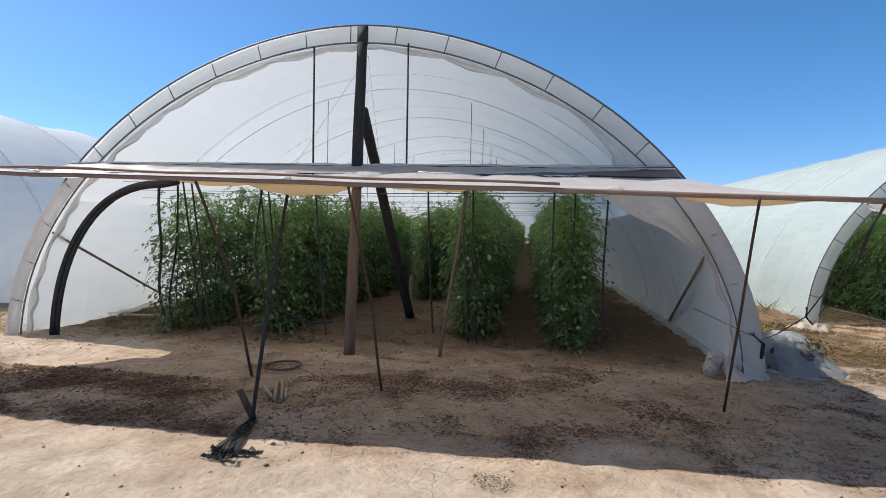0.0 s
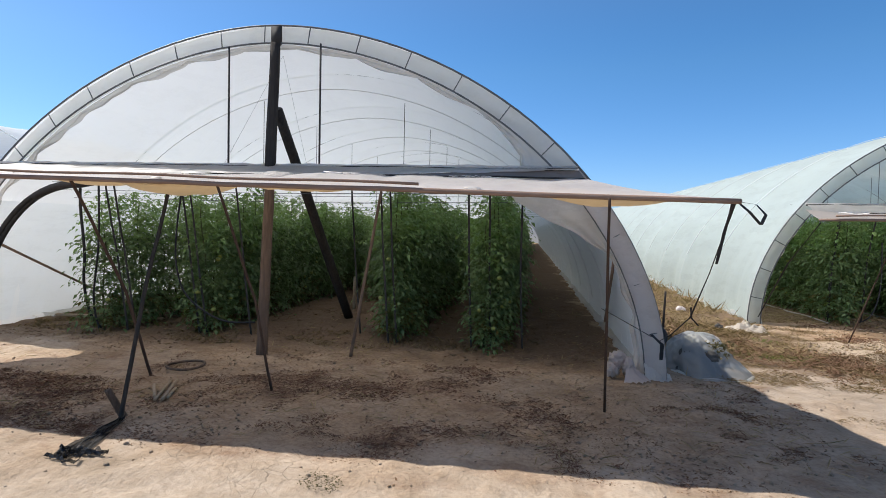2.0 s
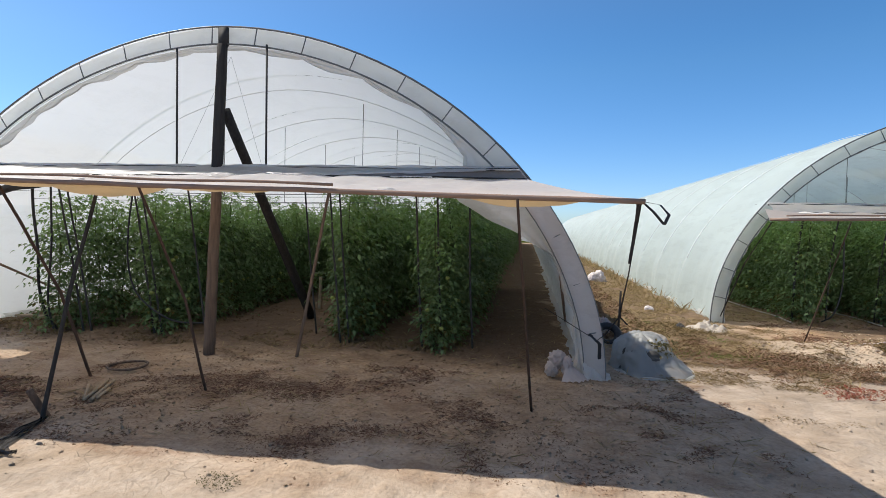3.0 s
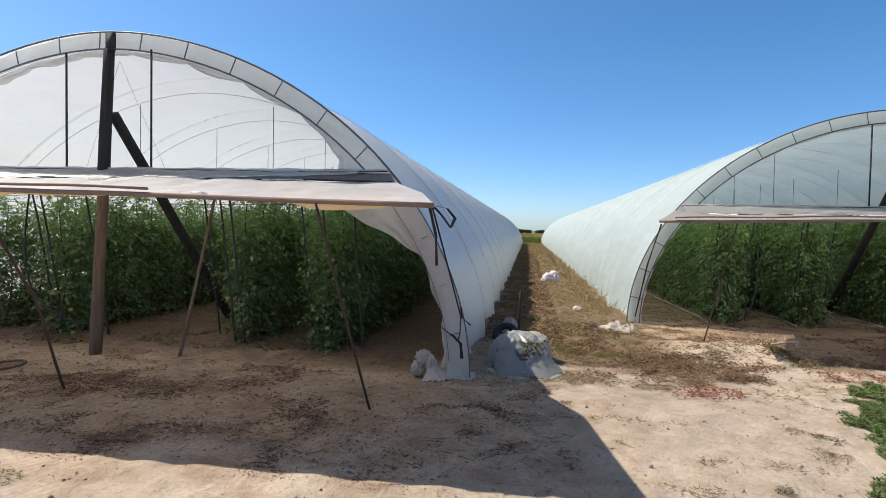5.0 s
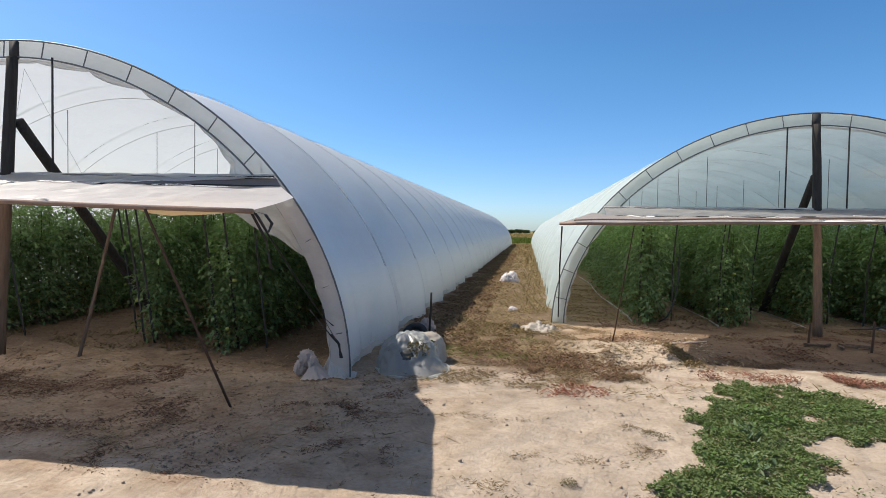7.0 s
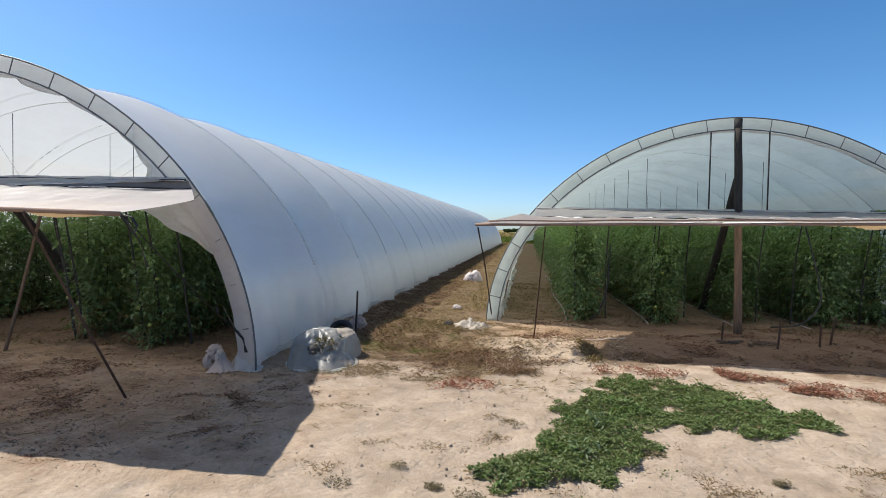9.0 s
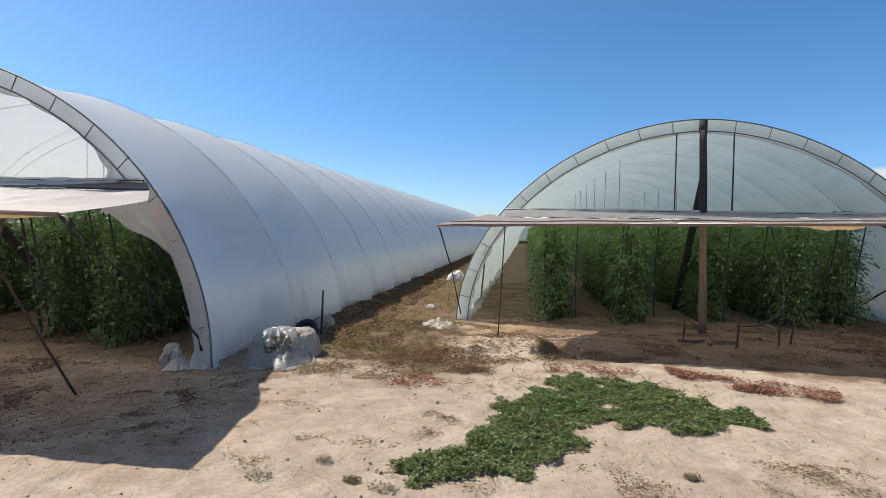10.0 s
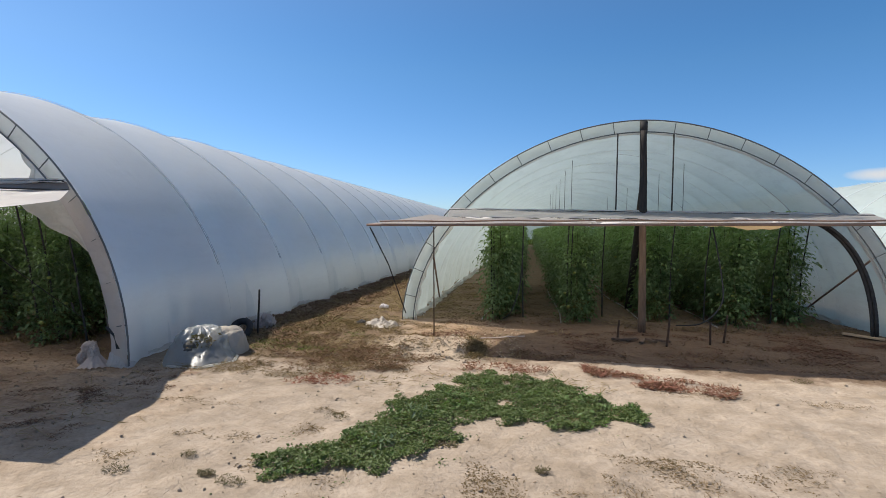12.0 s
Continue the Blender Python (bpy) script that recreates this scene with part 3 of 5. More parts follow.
class Tunnel:
    """A tunnel under plastic film on steel hoops; cx: middle, y0: front, W: half width, H: height."""

    def __init__(self, cx, y0, W, H, length, lean, film, label, bay=2.25):
        self.cx, self.y0, self.W, self.H, self.length, self.lean, self.bay = cx, y0, W, H, length, lean, bay
        self.film = film
        self.ob = thing("polytunnel", label, "greenhouse", (cx, y0, 0), "plastic tunnels in a row")
        self.cover()
        self.hoops()

    def front(self, z):
        return self.y0 + self.lean * z

    def cover(self):
        g = Geo()
        bays = int(self.length / self.bay)
        per, n = 18, 72

        def fn(u, v):
            k = u * bays
            f = k - math.floor(k)
            sag = (1 - abs(2 * f - 1) ** 1.9) * 0.11
            a = math.pi * v
            x, z = profile(self.W - sag * 1.7, self.H - sag * 0.55, a)
            y = self.y0 + k * self.bay + 0.05 * min(k, 1.0)
            y += self.lean * z * max(0.0, 1 - k)
            foot = max(0.0, 1 - z / 0.9)
            x -= math.copysign(1, x) * foot * 0.02 * (1 - abs(2 * f - 1) ** 2)
            x += math.copysign(1, x) * foot * (0.05 * noise.noise(Vector((x, y * 1.3, 3))) + 0.02 * noise.noise(Vector((x, y * 4, z * 2))))
            low = min(1.0, max(0.0, (1.9 - z) / 1.2))
            x += math.copysign(1, x) * low * 0.022 * math.sin(y * 11 + 3 * noise.noise(Vector((y * 0.6, z * 0.4, 1)))) * (1.0 - 0.85 * abs(2 * f - 1))
            w = 0.012 * noise.noise(Vector((x * 0.8, y * 0.9, z * 0.8)))
            return (self.cx + x * (1 + w * 0.4), y, z + w - 0.08 * max(0.0, 1 - z / 0.6))

        g.sheet(fn, bays * per, n)
        part("film_cover", g, self.film, self.ob, "milky translucent plastic film")
        for s in (-1, 1):
            def inner(u, v):
                a = 0.02 + 0.50 * v
                x, z = profile(self.W - 0.21, self.H - 0.14, a)
                y = self.y0 + 0.16 + (self.length - 2) * u
                return (self.cx + s * (x + 0.012 * noise.noise(Vector((y * 1.1, z, s)))), y, z)
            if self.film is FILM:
                part("side_curtain", Geo().sheet(inner, 120, 12), FILM_IN_SHADE if s > 0 else FILM_IN_LIT, self.ob, "second layer of film along the wall")
        end = Geo()
        ye = self.y0 + bays * self.bay
        pts = outline(self.W, self.H, 40)
        for j in range(40):
            (x0, z0), (x1, z1) = pts[j], pts[j + 1]
            b = len(end.v)
            end.v += [Vector((self.cx + x0, ye, z0)), Vector((self.cx + x1, ye, z1)), Vector((self.cx + x1 * 0.02, ye + 0.1, 1.0)), Vector((self.cx + x0 * 0.02, ye + 0.1, 1.0))]
            end.f.append((b, b + 1, b + 2, b + 3))
        part("end_film", end, self.film, self.ob)

    def hoops(self):
        g = Geo()
        g.tube([(x, 0, z) for x, z in outline(self.W, self.H, 48, 0.24, 0.10, math.pi - 0.10)], 0.0055 if self.film is FILM else 0.0022, 6)
        me = g.mesh("hoop", HOOPPIPE)
        for k in range(1, int(self.length / self.bay)):
            ob = new("hoop", me)
            ob.parent = self.ob
            ob.location = (0, k * self.bay + 0.05, 0)
        g = Geo()
        g.tube([(x, 0, z) for x, z in outline(self.W, self.H, 44, -0.020, 0.10, math.pi - 0.10)], [0.001 + (0.0035 if self.film is FILM else 0.003) * math.sin(math.pi * i / 44) ** 0.5 for i in range(45)], 6)
        me = g.mesh("seam", SEAM_SHADE if self.film is FILM else BAND)
        for k in range(1, int(self.length / self.bay)):
            ob = new("seam", me)
            ob.parent = self.ob
            ob.location = (0, k * self.bay + 0.05, 0)
        pts = outline(self.W, self.H, 44, -0.003, 0.3, math.pi - 0.3)

        def strip(u, v):
            i = min(u * 44, 43.999)
            p = Vector(pts[int(i)]).lerp(Vector(pts[int(i) + 1]), i - int(i))
            return (p.x, (v - 0.5) * 0.07, p.y)
        me = Geo().sheet(strip, 88, 2).mesh("tape", TAPE)
        for k in range(1, int(self.length / self.bay)):
            ob = new("tape", me)
            ob.parent = self.ob
            ob.location = (0, k * self.bay + 0.05, 0)

    def truss(self, depth=0.22, struts=22, wide_side=0, loose=1.0):
        """The end arch: two pipes with struts, with film stretched over it and gathered along its inner edge."""
        n = 64
        out, inn = outline(self.W, self.H, n), outline(self.W, self.H, n, depth)
        P = lambda xz, dy=0.0: (self.cx + xz[0], self.front(xz[1]) + dy, xz[1] - 0.06 * max(0.0, 1 - xz[1] / 0.6))
        arch = part("outer_hoop", Geo().tube([P(p, -0.02) for p in out], 0.012, 8), ARCHPIPE, self.ob, "dark steel end hoop")
        part("inner_hoop", Geo().tube([P(p, -0.02) for p in inn], 0.011, 8), ARCHPIPE, arch)
        for k in range(1, struts):
            i = k / struts * n
            j, f = int(i), i - int(i)
            o = (out[j][0] * (1 - f) + out[j + 1][0] * f, out[j][1] * (1 - f) + out[j + 1][1] * f)
            q = (inn[j][0] * (1 - f) + inn[j + 1][0] * f, inn[j][1] * (1 - f) + inn[j + 1][1] * f)
            part("strut", Geo().tube([P(o, -0.02), P(q, -0.02)], 0.0075, 6), ARCHPIPE, arch)
        band = Geo()

        def fn(u, v):
            i = min(u * n, n - 1e-6)
            j, f = int(i), i - int(i)
            o = Vector((out[j][0] * (1 - f) + out[j + 1][0] * f, out[j][1] * (1 - f) + out[j + 1][1] * f))
            q = Vector((inn[j][0] * (1 - f) + inn[j + 1][0] * f, inn[j][1] * (1 - f) + inn[j + 1][1] * f))
            p = o.lerp(q, v)
            pleat = 0.015 * noise.noise(Vector((p.x * 5, p.y * 5, v * 2)))
            return P((p.x, p.y), 0.03 - (0.075 if wide_side else 0.0) * min(1.0, max(0.0, (2.35 - p.y) / 0.3)) + pleat + 0.02 * math.sin(math.pi * v))

        band.sheet(lambda u, v: fn(0.198 + 0.604 * u, v), 150, 5)
        part("film_band", band, BAND, self.ob, "dusty film stretched over the end arch")
        for lo in (0.0, 0.802):
            part("leg_wrap", Geo().sheet(lambda u, v: fn(lo + 0.198 * u, v), 60, 6), LEGFILM if wide_side else BAND, self.ob, "dirty film wrapped round the arch's foot")

        def valance(u, v):
            a = math.pi * u
            x, z = profile(self.W, self.H, a)
            seg = (u * 17) % 1.0
            wide = 0.02 + loose * 0.075 * math.sin(math.pi * seg) ** 0.7 * (0.75 + 0.6 * noise.noise(Vector((u * 9, self.cx, 1))))
            if x * wide_side > 0 and z < 3.05:
                wide += 0.42 * (1 - (z - 2.35) / 0.7) ** 1.6
            if z < 2.35:
                wide = 0.05 + 0.03 * noise.noise(Vector((u * 60, self.cx, 4))) + 0.015 * math.sin(u * 160)
                if x * wide_side > 0:
                    wide += 0.64 * min(1.0, max(0.0, (z - 1.46) / 0.70)) + 0.10 * max(0.0, 1 - z / 0.7)
            i = min(u * n, n - 1e-6)
            j = int(i)
            q = Vector(inn[j]).lerp(Vector(inn[j + 1]), i - j)
            toward = (Vector((0, 1.3)) - q).normalized()
            if z < 2.35:
                toward = Vector((-math.copysign(1, x), -0.15)).normalized()
            p = q + toward * wide * v
            drape = 0.05 * v + 0.022 * math.sin(u * 210 + v * 3) * v + 0.034 * v * math.sin(v * 11 + 5 * noise.noise(Vector((u * 14, 2, self.cx)))) + 0.03 * noise.noise(Vector((u * 30, v * 2, 7)))
            return P((p.x, max(p.y, 0.02)), 0.05 + drape)

        part("valance", Geo().sheet(valance, 400, 14), GATHER, self.ob, "gathered loose edge of the film")

    def post(self, base, top, brace_foot, brace_top):
        def log(a, b, r):
            a, b = Vector(a), Vector(b)
            pts, rs = [], []
            for i in range(9):
                p = a.lerp(b, i / 8)
                pts.append(p + Vector((0.012 * noise.noise(p * 1.3), 0.012 * noise.noise(p * 1.3 + Vector((5, 0, 0))), 0)))
                rs.append(r * (1.08 - 0.16 * i / 8))
            return Geo().tube(pts, rs, 10)
        base, top = Vector(base), Vector(top)
        cut = base.lerp(top, 0.56)
        part("post", log(base, cut, 0.067), TIMBER, self.ob, "weathered brown timber centre post")
        part("post_top", log(cut - Vector((0, 0, 0.05)), top, 0.068), DARKWOOD, self.ob, "dark upper length of the post")
        part("brace", log(brace_foot, brace_top, 0.072), DARKWOOD, self.ob, "dark slanting timber brace")
        apex = (self.cx + (Vector(top).x - self.cx), self.front(self.H), self.H)
        part("ridge_plate", Geo().box(Matrix.Translation((apex[0], apex[1] - 0.03, self.H - 0.135)), 0.14, 0.035, 0.24, 0.01), DARKPIPE, self.ob)

    def rod(self, x, y, z0, z1, r=0.02, mat=None, name="upright"):
        return part(name, Geo().tube([(x, y, z0), (x, y + 0.01, z1)], r, 6), mat or DARKPIPE, self.ob)


A = Tunnel(-4.72, 0.0, 4.86, 4.10, 63.0, 0.055, FILM, "long milky film tunnel with an open front and propped-out end flap")
B = Tunnel(7.13, 4.34, 4.52, 3.87, 67.0, 0.05, FILM_B, "greenish-white film tunnel with an open front behind the weed patch")
Tunnel(-17.0, -1.0, 4.75, 4.42, 63.0, 0.05, FILM_DIM, "milky film tunnel standing beside the open one")
Tunnel(18.9, 8.5, 4.55, 3.95, 63.0, 0.05, FILM_B, "farther white film tunnel at the end of the row")
A.truss(wide_side=1)
B.truss(loose=0.25)
A.post((-4.62, -0.02, -0.10), (-4.56, 0.17, 3.86), (-4.5, 2.85, 0.0), (-4.565, 0.24, 3.06))
B.post((7.13, 4.2, -0.06), (7.12, 4.47, 3.66), (7.42, 7.1, -0.06), (7.16, 4.56, 2.75))


def inner_frame(t):
    """Thin uprights, droppers, cables, wind braces and crop wires inside a tunnel."""
    c = t.cx
    for dx in (-0.60, 0.62 if t is A else 0.40):
        t.rod(c + 0.13 + dx, t.front(2.5) + 0.03, 2.1, t.H - 0.26, 0.013)
    for k in range(1, 7):
        y = t.y0 + k * t.bay
        for dx, top in ((-1.12, 0.90), (1.31, 0.88)):
            t.rod(c + dx, y + 0.05, 2.1, t.H * (top if t is A else top - 0.02), 0.006, ARCHPIPE, "dropper")
        wire = Geo().tube([(c - t.W + 1.0, y, 2.12), (c, y, 2.09), (c + t.W - 1.0, y, 2.12)], 0.004, 5)
        part("cross_wire", wire, WIREDARK, t.ob)
    for dz, y in ((2.20, 0.9), (2.08, 0.95), (1.98, 1.3), (2.14, 1.9)):
        wire = Geo().tube([(c - t.W + 1.05, t.y0 + y, dz), (c, t.y0 + y, dz - 0.03), (c + t.W - 1.05, t.y0 + y, dz)], 0.0035, 5)
        part("cross_wire", wire, WIREDARK, t.ob)
    for s in (-1, 1):
        x0 = t.W - 0.54
        pipe = Geo().tube([(c + s * x0, t.front(1.4) + 0.12, 1.42), (c + s * (t.W - 0.2), t.y0 + 3.3, 0.0)], 0.02, 7)
        part("wind_brace", pipe, POLE, t.ob)
        if t is B:
            continue
        cable = Geo().tube([(c + 0.2, t.front(3.6) + 0.1, 3.75), (c + (0.08 if s > 0 else -1.3), t.y0 + 1.35, 2.45), (c + (0.0 if s > 0 else -1.7), t.y0 + 1.6, 2.12)], 0.002, 5)
        part("cable", cable, WIRE, t.ob)


inner_frame(A)
inner_frame(B)


def thick_hose(t, s):
    """A bundle of black bent pipes from the ground up to the roll bar at one side of the front."""
    mid, rx = (2.66, 1.60) if t is A else (2.5, 1.5)
    for k, off in enumerate((0.0, 0.052)):
        pts = []
        for i in range(19):
            a = math.pi / 2 * i / 18
            x, z = mid + (rx - off) * math.cos(a) ** 0.92, (2.15 - off * 0.6) * math.sin(a) ** 0.92
            pts.append((t.cx + s * x, t.front(z) + 0.10 + off * 0.5, z - 0.02))
        pts.append((t.cx + s * (mid - 0.25), t.front(2.1) + 0.1, 2.17 - off * 0.6))
        part("bent_pipe", Geo().tube(pts, 0.036 if k == 0 else 0.031, 9), RUBBER, t.ob, "black bent pipe")
        if k == 0:
            part("sleeve", Geo().tube([Vector(p) - Vector((0, 0, 0.025)) for p in pts[13:]], 0.052, 10), RUBBER, t.ob, "thick black sleeve over the pipes")


thick_hose(A, -1)
thick_hose(B, 1)


def buried_edge(t, s, y1, y2):
    """Crumpled loose film lying along the inner foot of a tunnel wall."""
    def fn(u, v):
        y = y1 + (y2 - y1) * u
        a = 2 * math.pi * v
        r = 0.05 + 0.05 * noise.noise(Vector((y * 2.3, math.cos(a), math.sin(a)))) + 0.03 * noise.noise(Vector((y * 7, math.cos(a) * 2, math.sin(a) * 2)))
        x = t.cx + s * (t.W - 0.20 - 0.10 * abs(noise.noise(Vector((y * 0.9, 2, 1)))))
        return (x + math.cos(a) * r * 1.6, y, 0.03 + ground_height(x, y) + max(math.sin(a), -0.4) * r)
    part("loose_edge", Geo().sheet(fn, 160, 10), BAND, t.ob, "loose dusty film edge lying along the wall foot")


buried_edge(A, 1, 0.5, 14.0)
buried_edge(A, -1, 1.5, 14.0)
buried_edge(B, -1, 4.8, 18.0)
buried_edge(B, 1, 6.0, 18.0)


# ---- awnings: the end flaps propped out on poles ----
def awning(name, hinge, front, corner_r, corner_l, sags, label, sheet=None, wedge=False):
    """hinge and front: (left point, right point) of the roll bar at the arch and of the outer bar."""
    h0, h1, f0, f1 = Vector(hinge[0]), Vector(hinge[1]), Vector(front[0]), Vector(front[1])
    ob = thing(name, label, "awning", h0.lerp(h1, 0.5), "propped-out end flaps")
    cl, cr = Vector(corner_l), Vector(corner_r)

    def second(u):
        """The second bar, under the hinge, from which the sheet runs out."""
        return h0.lerp(h1, u) + Vector((0.08 * u, -0.02 - 0.30 * (1 - u ** 3 if wedge else 0.8), -0.155 + 0.045 * u))

    def fn(u, v):
        top = second(u)
        low = f0.lerp(f1, u)
        p = top.lerp(low, v)
        for c, side in ((cl, 0.0), (cr, 1.0)):
            a, b = second(side), f0.lerp(f1, side)
            edge = a.lerp(c, v / 0.45) if v < 0.45 else c.lerp(b, (v - 0.45) / 0.55)
            p = p + (edge - a.lerp(b, v)) * max(0.0, 1 - abs(u - side) / 0.09)
        dip = 0.03 * math.sin(math.pi * v)
        crease = 0.022 * noise.noise(Vector((u * 30, v * 4, 1))) + 0.020 * noise.noise(Vector((u * 9, v * 12, 5))) - 0.022 * abs(noise.noise(Vector((u * 5, v * 9, 8)))) + 0.008 * noise.noise(Vector((u * 70, v * 9, 3)))
        p.z += -dip + (crease + 0.03 * noise.noise(Vector((u * 4, v * 16, 6)))) * min(1.0, min(u, 1 - u) / 0.07)
        return p

    for at, half, depth in sags:
        def belly(u, v):
            p = fn(at + half * (2 * u - 1), 1 - 0.4 * v)
            w = math.sin(math.pi * u) ** 0.7
            p.z -= 0.012 + depth * w * math.sin(math.pi * min(1.0, 0.02 + v)) + 0.01 * noise.noise(Vector((u * 6, v * 4, at * 9)))
            return p
        part("belly", Geo().sheet(belly, 30, 12), TAN, ob, "yellowed film sagging below the front pole")
    mid = [f0.lerp(f1, i / 24) + Vector((0, -0.02, -0.014 + 0.012 * noise.noise(Vector((i * 0.7, 3, 0))))) for i in range(25)]
    bar = part("front_bar", Geo().tube(mid, 0.020, 8), POLE, ob, "brown pole along the front edge")
    for k in range(4):
        q = f0.lerp(f1, 0.14 + 0.22 * k + 0.03 * math.sin(k * 5))
        knot = Geo().ball((q.x, q.y + 0.01, q.z + 0.012), 0.026, 3, (2.4, 0.8, 0.7), 0.7, 2.6)
        part("film_knot", knot, CRUSH, bar, "bunched film tied on the pole")
    part("sheet", Geo().sheet(lambda u, v: fn(u, v), 190, 23), sheet or AWN, ob, "dusty pinkish-white film sheet")

    def upper(u, v):
        reach = 1.0 - (0.80 if wedge else 0.1) * min(1.0, max(0.0, (u - 0.66) / 0.30)) + 0.12 * noise.noise(Vector((u * 13, 3, h0.x)))
        p = h0.lerp(h1, u).lerp(second(u), max(0.12, min(1.0, reach)) * v)
        p.y -= 0.03 + 0.025 * math.sin(math.pi * v) + 0.022 * noise.noise(Vector((u * 30, v * 4, 2))) + 0.018 * abs(noise.noise(Vector((u * 9, v * 7, 6))))
        p.z += 0.012 * noise.noise(Vector((u * 22, v * 3, 9)))
        return p
    part("upper_strip", Geo().sheet(upper, 300, 10), CRUSH, ob, "whiter crumpled strip of film below the hinge")

    # a dark backing sheet draws the shadow wedge below the hinge
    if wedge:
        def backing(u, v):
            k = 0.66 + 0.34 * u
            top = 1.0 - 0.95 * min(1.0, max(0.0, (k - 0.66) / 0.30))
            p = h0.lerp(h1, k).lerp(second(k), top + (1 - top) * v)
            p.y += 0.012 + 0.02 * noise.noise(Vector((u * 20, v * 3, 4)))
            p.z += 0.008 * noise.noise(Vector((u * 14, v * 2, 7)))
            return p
        part("dark_fold", Geo().sheet(backing, 120, 6), SHADEFILM, ob, "dark sheet standing for the shadow that tapers along the hinge")
    low = [second(i / 16) + Vector((0, -0.012, 0.006 * math.sin(i * 1.9))) for i in range(17)]
    part("lower_bar", Geo().tube(low, 0.010, 8), DARKWOOD, ob, "thin dark bar above the sheet")
    beam = [h0.lerp(h1, i / 12) + Vector((0, -0.03, -0.012 + 0.006 * math.sin(i * 1.7))) for i in range(13)]
    for u0, u1, z0, z1, mat in ((0.02, 0.40, 0.040, 0.048, POLE), (0.33, 0.78, 0.042, 0.036, POLE)):
        lash = [f0.lerp(f1, u0 + (u1 - u0) * i / 20) + Vector((0, -0.028, z0 + (z1 - z0) * i / 20 + 0.006 * math.sin(i * 0.8))) for i in range(21)]
        part("lashed_pole", Geo().tube(lash, 0.012, 7), mat, ob, "thin brown pole lashed along the front edge")
    hinge_bar = part("hinge_bar", Geo().tube(beam, 0.016, 8), DARKPIPE, ob, "dark pole under the rolled film")

    def roll(u, v):
        a = 2 * math.pi * v
        p = h0.lerp(h1, u)
        r = 0.018 + 0.014 * noise.noise(Vector((u * 14, math.cos(a) * 2, math.sin(a) * 2))) + 0.012 * noise.noise(Vector((u * 40, math.cos(a) * 1.5, math.sin(a) * 1.5)))
        return p + Vector((0, math.cos(a) * r * 1.3, math.sin(a) * r + 0.01))

    part("film_roll", Geo().sheet(roll, 620, 16), CRUSH, hinge_bar, "crumpled roll of white film")
    spread = random.Random(int(abs(h0.x) * 10))
    for k in range(6):
        at, wid, deep = 0.08 + 0.15 * k + spread.uniform(-0.03, 0.03), spread.uniform(0.03, 0.07), spread.uniform(0.06, 0.2)

        def rag(u, v):
            ragged = 0.6 + 0.5 * noise.noise(Vector((u * 5, k * 3.0, 2)))
            p = fn(min(0.99, max(0.01, at + wid * (u - 0.5))), deep * v * ragged)
            p.z += 0.012 + 0.014 * abs(noise.noise(Vector((u * 7, v * 4, k * 2.0)))) + 0.007 * noise.noise(Vector((u * 16, v * 9, k * 2.0)))
            return p
        part("torn_film", Geo().sheet(rag, 40, 12), CRUSH, ob, "torn crumpled white film lying on the sheet")
    return ob


awning("awning", ((-8.62, 0.10, 2.37), (-0.86, 0.10, 2.30)), ((-10.4, -2.07, 2.11), (0.07, -2.07, 1.835)), (-0.32, -0.54, 2.05), (-9.3, -0.7, 2.28),
               ((0.48, 0.03, 0.06), (0.555, 0.045, 0.13), (0.68, 0.03, 0.06), (0.93, 0.05, 0.08)), "pinkish-white film flap propped out over the ground on poles", wedge=True)
awning("awning", ((3.52, 4.36, 2.16), (10.95, 4.36, 2.14)), ((2.58, 2.0, 1.83), (12.9, 2.0, 2.0)), (11.6, 3.6, 2.1), (3.25, 3.8, 2.08),
               ((0.565, 0.016, 0.08), (0.48, 0.06, 0.02)), "pinkish-white film flap propped out in front of a tunnel", PALE)


def stick(name, pts, r, mat, label, category="pole", group="awning props"):
    """A slightly crooked pole of its own through pts."""
    P = [Vector(p) for p in pts]
    if P[0].z < 0:
        P[0].z = ground_height(P[0].x, P[0].y) - 0.05
    line = []
    for a, b in zip(P, P[1:]):
        for i in range(6):
            line.append(a.lerp(b, i / 6))
    line.append(P[-1])
    line = [p + Vector((0.008 * noise.noise(p * 2.1), 0.008 * noise.noise(p * 2.1 + Vector((0, 7, 0))), 0)) for p in line]
    rs = [r * (1.05 - 0.2 * i / len(line)) for i in range(len(line))]
    return solo(name, Geo().tube(line, rs, 8), mat, label, category, group)


stick("prop_pole", [(-0.665, -1.14, -0.05), (-0.82, -2.12, 1.83)], 0.012, STICK, "thin rusty-brown pole propping the film flap")
stick("prop_pole", [(-4.67, -2.27, -0.03), (-4.66, -2.0, 0.95), (-4.62, -1.70, 1.99)], 0.017, DARKWOOD, "dark leaning wooden prop under the flap")
stick("prop_pole", [(-5.36, -1.0, -0.03), (-5.33, -1.4, 0.9), (-5.32, -2.06, 1.97)], 0.015, STICK, "slanting brown prop under the flap")
stick("prop_pole", [(-3.86, -1.22, -0.03), (-3.9, -1.5, 0.9), (-3.94, -2.06, 1.94)], 0.013, STICK, "thin brown stick leaning by the centre post")
stick("prop_pole", [(-3.50, 0.05, -0.03), (-3.42, 0.2, 0.7), (-3.24, 0.42, 2.05)], 0.022, TIMBER, "crooked grey stick leaning at a plant row's end")
stick("stake", [(0.64, 2.26, -0.03), (0.66, 2.26, 0.72)], 0.018, DARKWOOD, "dark stake beside the tunnel wall", "stake", "stakes")
stick("prop_pole", [(3.50, 2.90, -0.02), (3.62, 2.02, 1.80)], 0.010, STICK, "thin pole propping the film flap")

# ---- tomato plants ----
rng = np.random.default_rng(5)


